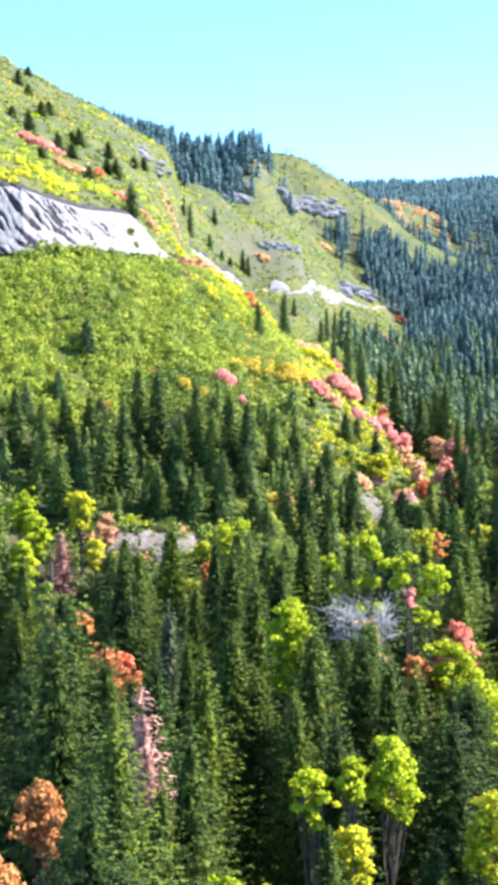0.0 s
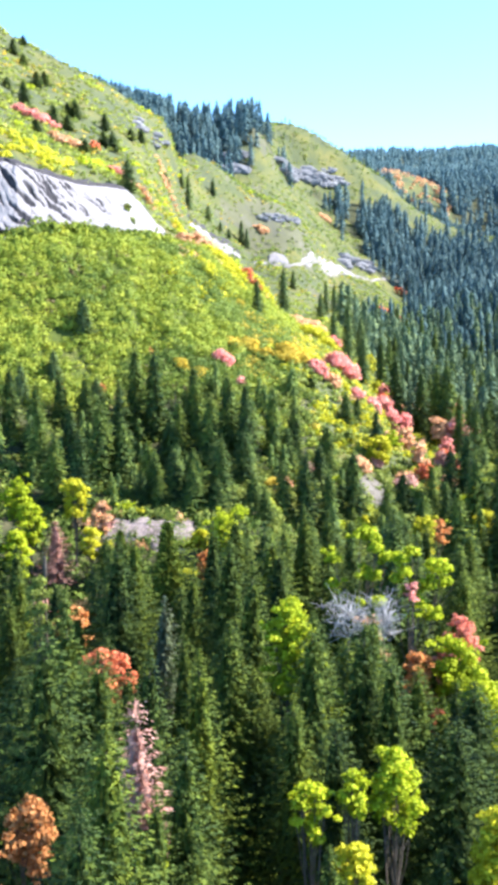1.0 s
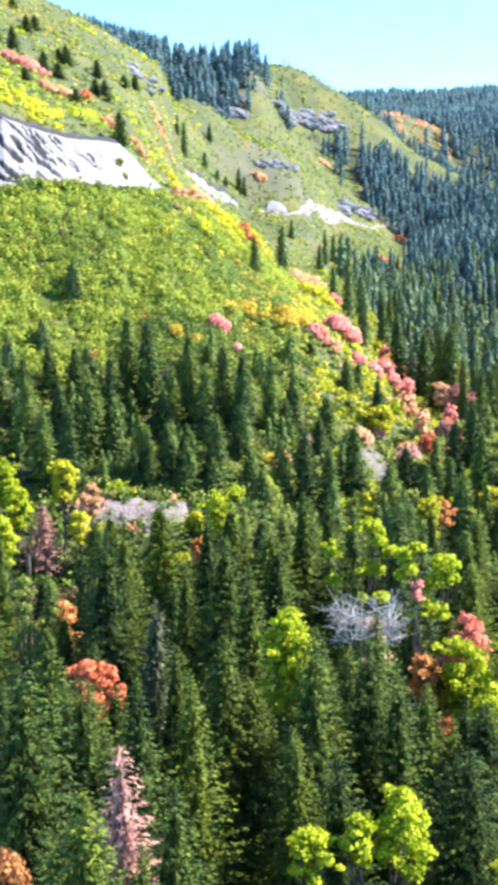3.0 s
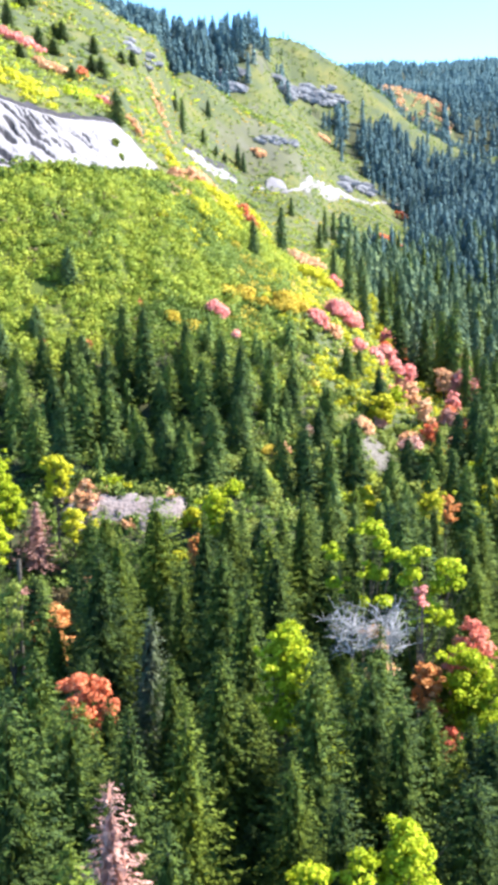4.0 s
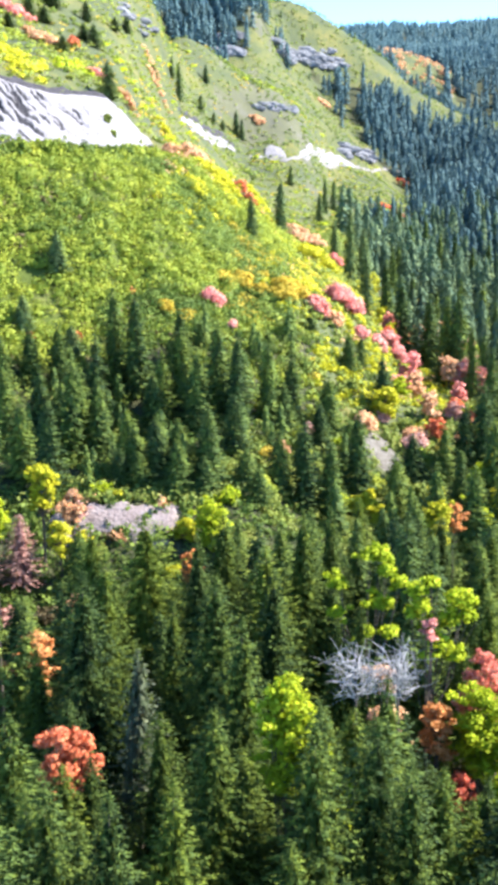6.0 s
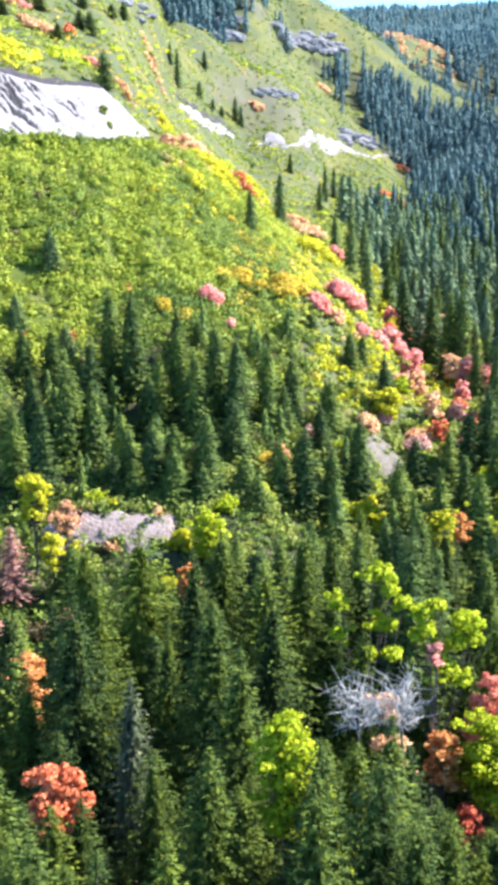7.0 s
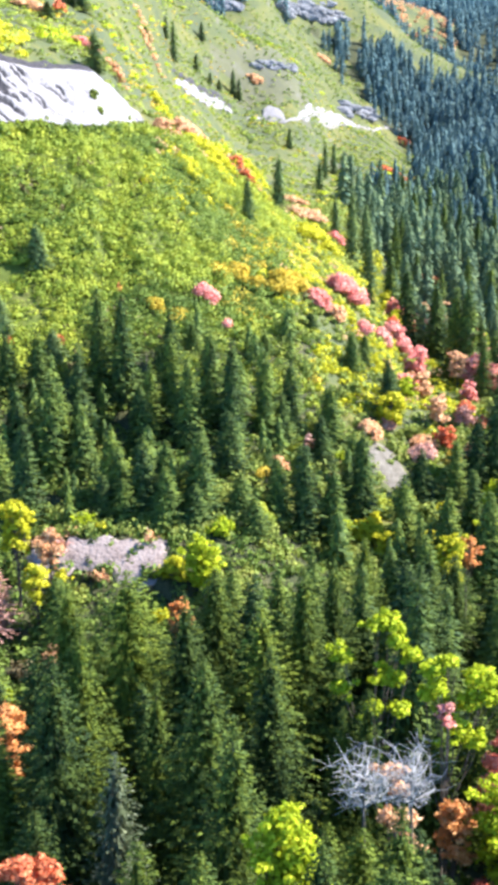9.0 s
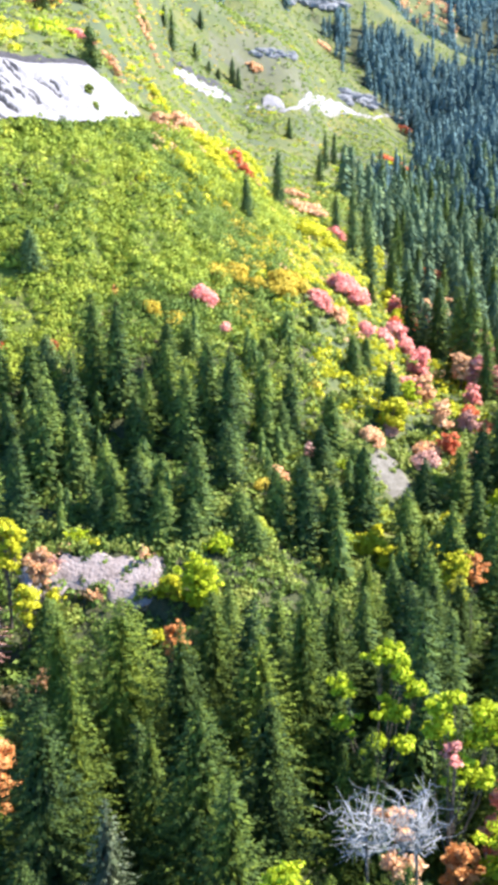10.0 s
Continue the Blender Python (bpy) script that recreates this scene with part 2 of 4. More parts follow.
    bumps = 0.9 * np.sin(x * 0.13 + 0.7 * np.sin(y * 0.09)) * np.sin(y * 0.11 + 1.3) + 0.5 * np.sin(x * 0.31 + y * 0.23) + 2.2 * far * np.sin(x * 0.035 + y * 0.012) * np.sin(y * 0.021)
    return base + bumps * far


def height(x, y):
    return float(land(np.array([x]), np.array([y]))[0])


def mesh_of(name, verts, faces, mats, mat_index=None, smooth=False, normals=None):
    me = bpy.data.meshes.new(name)
    verts, faces = np.asarray(verts, np.float32), np.asarray(faces, np.int32)
    nv, nf, k = len(verts), len(faces), faces.shape[1]
    if normals is not None:
        normals = np.asarray(normals, np.float32)
        a, c, d = verts[faces[:, 0]], verts[faces[:, 1]], verts[faces[:, 2]]
        turned = (np.cross(c - a, d - a) * normals[faces[:, 0]]).sum(1) < 0
        faces = np.where(turned[:, None], faces[:, ::-1], faces)
    me.vertices.add(nv)
    me.vertices.foreach_set("co", verts.ravel())
    me.loops.add(nf * k)
    me.loops.foreach_set("vertex_index", faces.ravel())
    me.polygons.add(nf)
    me.polygons.foreach_set("loop_start", np.arange(0, nf * k, k, dtype=np.int32))
    for m in mats:
        me.materials.append(m)
    if mat_index is not None:
        me.polygons.foreach_set("material_index", np.asarray(mat_index, np.int32))
    if smooth:
        me.polygons.foreach_set("use_smooth", np.ones(nf, bool))
    me.update(calc_edges=True)
    if normals is not None:
        me.attributes.new("custom_normal", "FLOAT_VECTOR", "POINT").data.foreach_set("vector", normals.ravel())
    return me


def outward(v, centre, up, g, jitter=0.35, tri=3):
    """Soft shading for foliage: each spray is turned away from the middle of its plant."""
    n = v - np.asarray(centre)
    n = n / (np.linalg.norm(n, axis=1, keepdims=True) + 1e-6) + (0, 0, up)
    n = n.reshape(-1, tri, 3).mean(1) + g.normal(size=(len(v) // tri, 3)) * jitter
    n /= np.linalg.norm(n, axis=1, keepdims=True) + 1e-6
    return np.repeat(n, tri, 0)


def part(name, me, parent, label=""):
    ob = new(name, me)
    ob.parent = parent
    return tagged(ob, label) if label else ob


def sheet(name, X, Y, Z, mats, smooth=True):
    r, c = X.shape
    idx = np.arange(r * c).reshape(r, c)
    f = np.stack([idx[:-1, :-1], idx[:-1, 1:], idx[1:, 1:], idx[1:, :-1]], -1).reshape(-1, 4)
    return mesh_of(name, np.stack([X, Y, Z], -1).reshape(-1, 3), f, mats, None, smooth)


def bearing(x, y):
    return np.asarray(x, float) / (np.maximum(np.asarray(y, float), 60) - 17)


def brush_edge(u):
    """How far off the oak brush begins above the firs."""
    return np.interp(u, [-0.34, -0.21, -0.1, 0.0, 0.05, 0.1], [180, 187, 197, 209, 216, 222])


def brush_slope(x, y):
    u = bearing(x, y)
    return (y > brush_edge(u)) & (y < rim(u)) & (u < 0.04)


def glade(x, y):
    """The sunny open ground at the foot of the slope."""
    u = bearing(x, y)
    wob = 0.008 * np.sin(y * 0.31) + 0.006 * np.sin(np.asarray(x) * 0.5 + 2)
    return (y > 172) & (u + wob > np.interp(y, [172, 200, 235], [0.095, 0.072, 0.05])) & (u + wob < 0.2)


def forest(x, y):
    """Where firs stand close: the valley, the hollow to the right and the far slopes."""
    u = bearing(x, y)
    wob = 0.012 * np.sin(y * 0.21 + 1) + 0.007 * np.sin(y * 0.53) + 0.006 * np.sin(np.asarray(x) * 0.4)
    near = (y > -200) & (y < np.minimum(brush_edge(u) + 90 * wob, 235)) & ~glade(x, y)
    u = u + wob
    edge = np.interp(y, [225, 250, 300, 340, 400, 450, 520, 620, 800, 830, 900, 950, 1000, 1030], [0.19, 0.16, 0.132, 0.115, 0.092, 0.085, 0.115, 0.15, 0.15, 0.118, 0.085, 0.055, 0.075, 0.12])
    right = (y >= 225) & (y < np.interp(u, [0.09, 0.12, 0.2], [955, 955, 922])) & (u > edge)
    ridge = (y > np.interp(u, [-0.05, -0.02, 0.0, 0.014], [780, 812, 850, 875]) + 14 * np.sin(np.asarray(x) * 0.09)) & (y < 930) & (u < 0.014) & (u > -0.3)
    far = (y > 1066) & (u > np.where(y > 1500, 0.05, 0.095)) & ~((y > 1130) & (y < 1345) & (u < 0.165))
    return near | right | ridge | far


def open_slope(x, y):
    u = bearing(x, y)
    return ((y > brush_edge(u)) | glade(x, y)) & ~forest(x, y) & ~brush_slope(x, y)


def stony(x, y):
    """Grey stony ground on the high open slope."""
    u = bearing(x, y)
    w = np.sin(x * 0.05 + y * 0.03) + np.sin(y * 0.05 - x * 0.06 + 1) + 0.9 * np.sin(x * 0.31 + 0.2 * y) * np.sin(y * 0.21 - 0.1 * x)
    return (u > -0.045) & (u < 0.085) & (y > 585) & (y < 760) & (w > 0.5) | (u > -0.03) & (u < 0.02) & (y > 750) & (y < 900) & (w > 0.2)


def vnoise(x, y, seed=0.0):
    """Smooth random field between 0 and 1."""
    x, y = np.asarray(x, float), np.asarray(y, float)
    i, j = np.floor(x), np.floor(y)
    fx, fy = x - i, y - j
    fx, fy = fx * fx * (3 - 2 * fx), fy * fy * (3 - 2 * fy)

    def h(a, c):
        w = np.sin(a * 127.1 + c * 311.7 + seed * 74.7) * 43758.5453
        return w - np.floor(w)

    return (h(i, j) * (1 - fx) + h(i + 1, j) * fx) * (1 - fy) + (h(i, j + 1) * (1 - fx) + h(i + 1, j + 1) * fx) * fy


rows_y = np.concatenate([np.linspace(-300, 50, 12), np.linspace(56, 200, 110), np.linspace(200.8, 350, 190), 350 * (4500 / 350) ** np.linspace(0.008, 1, 150)])
cols_s = np.concatenate([np.linspace(-2, -1.06, 14), np.linspace(-1, 1, 260), np.linspace(1.06, 2, 14)])
YY, SS = np.meshgrid(rows_y, cols_s, indexing="ij")
inner = np.clip(SS, -1, 1) * 0.3 * (np.maximum(YY, 60) - 17)
XX = inner + np.sign(SS) * np.clip(np.abs(SS) - 1, 0, 1) ** 2 * 1800
ground = sheet("ground", XX, YY, land(XX, YY), [M_SOIL, M_GRASS, M_SCRUB, M_STONY])
cx, cy = (XX[1:, 1:] + XX[:-1, :-1]) / 2, (YY[1:, 1:] + YY[:-1, :-1]) / 2
ground.polygons.foreach_set("material_index", np.where(brush_slope(cx, cy), 2, np.where(open_slope(cx, cy), np.where(stony(cx, cy), 3, 1), 0)).astype(np.int32).ravel())
tagged(new("ground", ground), "mountain slopes of dry grass, scrub and forest soil", "ground", "", "structure")
# ---- makers of plants ----
rng = np.random.default_rng(7)


def tube(path, radii, sides=6):
    """A tapered tube along a path: vertices and faces (quads)."""
    path, v, f = np.asarray(path, float), [], []
    ang = np.linspace(0, 2 * np.pi, sides, endpoint=False)
    for k, (p, r) in enumerate(zip(path, radii)):
        d = path[min(k + 1, len(path) - 1)] - path[max(k - 1, 0)]
        d = d / (np.linalg.norm(d) + 1e-9)
        a = np.cross(d, (0.31, 0.95, 0.02) if abs(d[2]) > 0.5 else (0, 0, 1))
        a /= np.linalg.norm(a) + 1e-9
        b = np.cross(d, a)
        v.append(p + r * (np.cos(ang)[:, None] * a + np.sin(ang)[:, None] * b))
        if k:
            for j in range(sides):
                o, q = (k - 1) * sides, (j + 1) % sides
                f.append((o + j, o + q, o + sides + q, o + sides + j))
    return np.concatenate(v), np.array(f)


def joined(pieces):
    vs, fs, n = [], [], 0
    for p in pieces:
        vs.append(p[0])
        fs.append(p[1] + n)
        n += len(p[0])
    return np.concatenate(vs), np.concatenate(fs)


def leafy(name, pieces, mat):
    """One mesh of foliage from pieces of vertices, faces and normals."""
    return mesh_of(name, *joined(pieces), [mat], normals=np.concatenate([p[2] for p in pieces]))


def fir_normals(v, g, k=0.2):
    """Away from the stem, with an upward share."""
    return outward(v * (1, 1, 0), (0, 0, 0), 0.22, g, k)


def fir_crown(g, H, R, levels, per, stations, low=0.1, lean=0.75, thin=1.0, cap=0.27):
    """The foliage of a fir: whorls of drooping boughs, each a fan of flat sprays. Triangles."""
    tri = []
    for i in range(levels):
        t = low + (1 - low) * (i + g.uniform(-0.3, 0.3)) / levels
        t = min(max(t, 0.03), 0.985)
        reach = R * ((1 - t) ** lean) * g.uniform(0.82, 1.12) * (0.75 + 0.25 * min(1, (t - low + 0.06) / 0.15)) + 0.05
        n = max(5 if stations > 4 and t > 0.6 else 3, int(per * (0.55 + 0.6 * (1 - t)) + g.uniform(-0.6, 0.6)))
        turn = g.uniform(0, 6.28)
        for k in range(n):
            if g.random() > thin or (stations > 4 and t < 0.36 and g.random() < 0.5):
                continue
            az = turn + 6.283 * (k + g.uniform(-0.3, 0.3)) / n
            length, droop = reach * g.uniform(0.68, 1.12), g.uniform(0.1, 0.38) * (1.25 - t) - 0.55 * max(0, t - 0.5)
            d, side = np.array((np.cos(az), np.sin(az), 0)), np.array((-np.sin(az), np.cos(az), 0))
            z0 = H * t + g.uniform(-0.15, 0.15)
            n_here = max(3, int(length / 0.15)) if stations > 4 else stations
            for s in np.linspace(0.2, 0.97, n_here):
                p = d * length * s + (0, 0, z0 - length * s * droop + 0.16 * length * s * s) + g.normal(size=3) * 0.07
                q = min((0.5 * length * (1.12 - s) + 0.24) * g.uniform(0.65, 1.25), cap * g.uniform(0.8, 1.25))
                for sign in (-1, 1):
                    way = d * g.uniform(0.45, 0.95) + side * sign * g.uniform(0.4, 0.95) + (0, 0, g.uniform(-0.5, 0.25))
                    across = (d * 0.7 - side * sign * 0.5 + (0, 0, g.uniform(-0.4, 0.4))) * q * (0.16 if stations > 4 else 0.22)
                    tri.append((p - across, p + across, p + way * q))
            if stations < 3 and g.random() < 0.5:
                continue
            tip = d * length + (0, 0, z0 - length * droop + 0.16 * length)
            k = min(length, 0.8 if stations > 4 else 1.6)
            tri.append((tip - side * 0.16 * k - d * 0.3 * k, tip + side * 0.16 * k - d * 0.3 * k, tip + d * 0.12 * k - (0, 0, 0.05)))
    for az in (0.3, 2.4, 4.5):
        a = np.array((np.cos(az), np.sin(az), 0)) * 0.14
        tri.append(((0, 0, H), a + (0, 0, H * 0.94), -a * 0.5 + (0, 0, H * 0.94)))
    v = np.array(tri, float).reshape(-1, 3)
    return v, np.arange(len(v)).reshape(-1, 3), fir_normals(v, g, 0.4 if stations > 4 else 0.3)


def fir_trunk(H, r):
    return tube([(0, 0, -1.2), (0, 0, 0.3), (0.05, 0.03, H * 0.5), (0, 0, H * 0.93)], [r * 1.25, r, r * 0.55, 0.02], 7)


def cone_fir(g, wide, tiers, spikes):
    """A far fir of height 1: ragged skirts of boughs, one below another. Triangles."""
    tri = []
    for i in range(tiers):
        z1, z0 = 1 - (i / tiers) ** 1.1, 1 - ((i + 1.5) / (tiers + 0.5)) ** 1.1
        r = wide * (0.18 + 0.82 * ((i + 1) / tiers) ** 0.75)
        turn = g.uniform(0, 6.28)
        for k in range(spikes):
            a = turn + 6.283 * (k + g.uniform(-0.3, 0.3)) / spikes
            q, w = r * g.uniform(0.7, 1.2), 3.6 / spikes
            up = np.array((0, 0, z1 + g.uniform(-0.01, 0.02)))
            tri.append((up, (q * math.cos(a - w) * 0.8, q * math.sin(a - w) * 0.8, z0 + g.uniform(-0.03, 0.03)), (q * math.cos(a + w * 0.2), q * math.sin(a + w * 0.2), z0 + g.uniform(-0.05, 0.01))))
    return np.array(tri, float).reshape(-1, 3)


FIRS = {}


def fir_kind(key, seed, H, R, levels, per, stations, mat, bark, core=0.6, **more):
    g = np.random.default_rng(seed)
    crown = [fir_crown(g, H, R, levels, per, stations, **more)]
    if core:
        v = cone_fir(g, core * R / H, int(levels * (1.2 if stations > 4 else 0.8)), 36 if stations > 4 else 13) * (H, H, H * (1 - more["low"]) * 0.9) + (0, 0, H * more["low"] - 0.2)
        crown.append((v, np.arange(len(v)).reshape(-1, 3), fir_normals(v, g)))
    FIRS[key] = (H, mesh_of("trunk", *fir_trunk(H, 0.016 * H), [bark]), leafy("crown", crown, mat))


for k in range(6):
    fir_kind(("near", k), 20 + k, 18.0, (6.6, 7.0, 6.0, 6.8, 6.3, 6.7)[k], 54, 12, 7, M_FIR, M_BARK, core=0.27, low=(0.05, 0.1, 0.08, 0.14, 0.04, 0.2)[k], lean=(0.95, 0.78, 1.02, 0.74, 1.0, 0.9)[k])
for k in range(3):
    fir_kind(("hill", k), 50 + k, 14.0, (3.2, 2.8, 3.5)[k], 32, 9, 4, M_FIR_HILL_LIT, M_BARK, cap=0.7, low=0.03, lean=(0.75, 0.65, 0.8)[k])
for k in range(5):
    fir_kind(("mid", k), 40 + k, 14.0, (3.0, 2.6, 3.2, 2.4, 2.8)[k], 32, 9, 4, M_FIR_SLOPE, M_BARK, cap=0.7, low=0.03, lean=(0.75, 0.65, 0.82, 0.62, 0.7)[k])
fir_kind(("grey", 0), 60, 18.0, 5.0, 44, 9, 5, M_FIR_GREY, M_BARK, core=0.4, low=0.15, thin=0.95, lean=0.8)
fir_kind(("rust", 0), 61, 16.0, 4.2, 46, 10, 7, M_RUST, M_BARK, core=0.3, low=0.1, thin=0.85, lean=0.85, cap=0.3)
fir_kind(("bare", 0), 62, 15.0, 1.9, 22, 6, 2, M_OAK_BROWN, M_BARK, core=0, low=0.2, thin=0.6)
TAKEN = []


def fir(kind, x, y, top=None, tall=None, wide=1.0, label="", sink=0.0):
    """A fir whose tip stands at the height top, or that is so tall, rooted in the ground."""
    z = height(x, y) - sink
    tall = tall or top - z
    if kind in ("near", "mid", "hill"):
        kind = (kind, int(rng.integers(0, {"near": 6, "mid": 5, "hill": 3}[kind])))
    H, trunk, crown = FIRS[kind]
    ob = new("fir_tree", None)
    k = tall / H
    w = wide * (0.55 * k + 0.45) * float(rng.uniform(0.92, 1.1))
    ob.matrix_basis = Matrix.LocRotScale((x, y, z), Euler((float(rng.uniform(-0.02, 0.02)), float(rng.uniform(-0.02, 0.02)), float(rng.uniform(0, 6.28)))), (w, w, k))
    tagged(ob, label or "dark green fir tree rooted in the mountain forest", "fir tree", "firs of the forest")
    part("trunk", trunk, ob)
    part("crown", crown, ob)
    TAKEN.append((x, y))
    return ob


def leaves(g, centre, r, count, size, squash=0.8, up=0.3, jitter=0.45, tousle=0.6):
    """A clump of leaf sprays round a centre: small quads, most of them near the outside."""
    d = g.normal(size=(count, 3))
    d /= np.linalg.norm(d, axis=1, keepdims=True)
    d[:, 2] = np.where(d[:, 2] < -0.4, d[:, 2] * 0.4, d[:, 2])
    rad = r * g.uniform(0.25, 1.0, (count, 1)) ** 0.5 * g.uniform(0.85, 1.12, (count, 1))
    p = np.asarray(centre) + d * rad * (1, 1, squash)
    n = d + g.normal(size=(count, 3)) * tousle + (0, 0, 0.25)
    n /= np.linalg.norm(n, axis=1, keepdims=True)
    a = np.cross(n, g.normal(size=(count, 3)))
    a /= np.linalg.norm(a, axis=1, keepdims=True) + 1e-9
    b = np.cross(n, a)
    s = size * g.uniform(0.6, 1.25, (count, 1))
    v = np.stack([p - a * s, p - b * s * 0.62, p + a * s, p + b * s * 0.62], 1).reshape(-1, 3)
    return v, np.arange(count * 4).reshape(-1, 4), outward(v, centre, up, g, jitter, 4)


def broadleaf_meshes(seed, H, clumps, leaf, bark, per=170, size=0.2, r=0.16, split=False):
    """Trunk with a limb to each clump, and the crown. clumps: (x, y, z, radius), z from the root."""
    g = np.random.default_rng(seed)
    fork = H * 0.38
    wood = [tube([(0, 0, -1), (0.1, 0, fork * 0.5), (0, 0.1, fork), (0, 0, H * 0.72)], [r * 1.2, r, r * 0.8, r * 0.25], 7)]
    crown, limbs = [], []
    for cx_, cy_, cz, cr in clumps:
        start = np.array((0, 0.05, min(fork * g.uniform(0.7, 1.5), max(cz * 0.7, 0.3))))
        end = np.array((cx_, cy_, cz))
        mid = (start + end) / 2 + (end - start)[[0, 1, 2]] * (0.12, 0.12, -0.1)
        limb = [tube([start, mid, end], [r * 0.4, r * 0.25, 0.02], 5)]
        limbs.append(limb)
        for _ in range(2):
            limb.append(tube([mid + (end - mid) * g.uniform(0.2, 0.7), end + g.normal(size=3) * cr * 0.55], [r * 0.2, 0.015], 4))
        n = int(per * 1.25 * cr ** 1.6)
        crown.append(leaves(g, end, cr, n, size))
        for _ in range(4):
            q = end + g.normal(size=3) * cr * (0.62, 0.62, 0.5)
            crown.append(leaves(g, q, cr * 0.42, int(n * 0.16), size))
    if not split:
        wood += [p for limb in limbs for p in limb]
    return mesh_of("trunk", *joined(wood), [bark]), leafy("crown", crown, leaf), [mesh_of("limb", *joined(limb), [bark]) for limb in limbs] if split else []


def random_clumps(g, H, R, n, low=0.4):
    """Clumps that fill an egg-shaped crown, each overlapping the next."""
    out = []
    for k in range(n):
        t = (k + 0.5) / n
        w = R * (0.25 + 0.75 * math.sin(math.pi * min(0.97, 0.12 + 0.86 * t)) ** 0.8)
        a, o = k * 2.4 + g.uniform(-0.5, 0.5), g.uniform(0.35, 0.75)
        out.append((w * o * math.cos(a), w * o * math.sin(a), H * (low + (1 - low) * t) - 0.12 * R + g.uniform(-0.15, 0.15) * R, R * g.uniform(0.34, 0.56)))
    return out


def broadleaf(name, x, y, top, R, leaf, label, category="tree", n=9, low=0.4, per=150, size=0.21, clumps=None, bark=None, seed=None, group=""):
    z = height(x, y)
    H = max(top - z, 1.2)
    seed = seed or int(abs(x * 37 + y * 11)) + 5
    g = np.random.default_rng(seed)
    trunk, crown, limbs = broadleaf_meshes(seed, H, clumps or random_clumps(g, H - R * 0.25, R, n, low), leaf, bark or M_BARK, per, size, split=y < 155)
    ob = new(name, None)
    ob.matrix_basis = pose(x, y, z)
    tagged(ob, label, category, group)
    stem = part("trunk", trunk, ob)
    for limb in limbs:
        part("limb", limb, stem)
    part("crown", crown, ob)
    TAKEN.append((x, y))
    return ob


def clear_of(x, y, gap):
    return all((x - a) ** 2 + (y - b) ** 2 > gap * gap for a, b in TAKEN)


# ---- the firs that stand out in the valley ----
for x, y, top, wide in [(-7.9, 62.8, 40.6, 1.0), (-8.6, 57.0, 38.4, 0.9), (-4.0, 71.0, 37.3, 1.0), (-7.0, 81.8, 39.2, 1.0), (-14.3, 90.0, 39.5, 1.15), (-13.3, 77.7, 41.6, 1.2), (-3.7, 84.7, 38.2, 1.0), (-1.5, 95.0, 37.4, 1.15)]:
    fir("near", x, y, top, None, wide, "tall dark green fir tree in the near valley wood")
for x, y, top, wide in [(-0.2, 106.0, 40.0, 1.2), (3.0, 119.2, 39.4, 1.0), (-12.8, 114.0, 40.8, 1.15), (-12.2, 121.5, 40.2, 1.0), (-14.5, 132.5, 39.3, 1.0), (-9.2, 131.5, 40.7, 1.3), (-1.9, 114.0, 40.4, 1.15), (2.5, 129.0, 38.3, 1.2)]:
    fir("near", x, y, top, None, wide, "tall dark green fir tree in the valley wood")
for x, y, top, wide in [(-6.1, 118.0, 37.0, 0.8), (-1.8, 136.6, 39.2, 1.0), (-4.2, 129.6, 39.6, 1.0), (6.0, 132.4, 40.8, 0.95), (9.0, 138.5, 39.3, 0.9), (12.9, 148.0, 37.8, 0.9), (16.3, 134.5, 40.0, 1.1), (-25.5, 128.0, 37.0, 1.0)]:
    fir("near", x, y, top, None, wide)
for x, y, top, wide in [(1.3, 137.6, 38.0, 0.9), (15.0, 129.8, 40.6, 0.85), (24.9, 141.0, 34.6, 0.9), (4.0, 142.0, 37.2, 0.8), (12.0, 141.5, 37.5, 0.8), (19.5, 138.0, 36.8, 0.8), (-0.5, 145.0, 36.5, 0.7), (7.5, 147.0, 37.0, 0.7), (16.5, 146.0, 36.5, 0.7)]:
    fir("mid", x, y, top, None, wide * 1.35, "dark green fir tree at the back of the valley wood")
for x, y, top, wide in [(23.3, 132.0, 35.8, 1.0), (8.5, 92.5, 38.0, 1.2), (10.6, 89.0, 37.0, 1.0), (4.6, 88.0, 40.0, 1.1), (3.4, 82.8, 35.4, 0.8), (5.6, 80.5, 34.6, 0.8), (14.5, 84.5, 33.0, 1.2), (17.5, 92.0, 33.5, 1.2)]:
    fir("near", x, y, top, None, wide, "dark green fir tree among golden valley trees")
fir("near", 5.6, 96.0, 38.0, None, 1.0, "dark green fir tree beside a lime-green aspen")
for x, y, top, wide in [(8.0, 117.2, 35.0, 0.7), (9.8, 117.6, 36.6, 0.7), (22.6, 124.0, 35.0, 1.0), (6.4, 105.0, 33.0, 1.0), (11.2, 104.0, 31.0, 1.2), (19.0, 146.0, 37.0, 1.0), (22.0, 150.0, 35.0, 1.0), (26.5, 143.0, 36.0, 1.0)]:
    fir("near", x, y, top, None, wide)
for x, y, top in [(-11.9, 96.5, 33.0), (-13.8, 96.2, 33.4), (-10.3, 97.5, 32.8), (-20.5, 122.0, 28.5), (14.8, 108.5, 26.5), (18.6, 106.5, 25.0)]:
    fir("near", x, y, top, None, 1.1, "young green fir tree in front of a maple")
fir(("grey", 0), -8.0, 109.0, 36.2, None, 0.85, "lichen-grey fir tree with a bare dead top")
fir("near", -5.6, 100.5, 34.8, None, 0.8, "dark green fir tree beside a grey fir")
fir(("rust", 0), -6.6, 72.6, 38.6, None, 1.05, "dying fir tree with rust-pink needles")
fir("near", -5.8, 68.6, 34.8, None, 0.9, "young green fir tree before the dying fir")
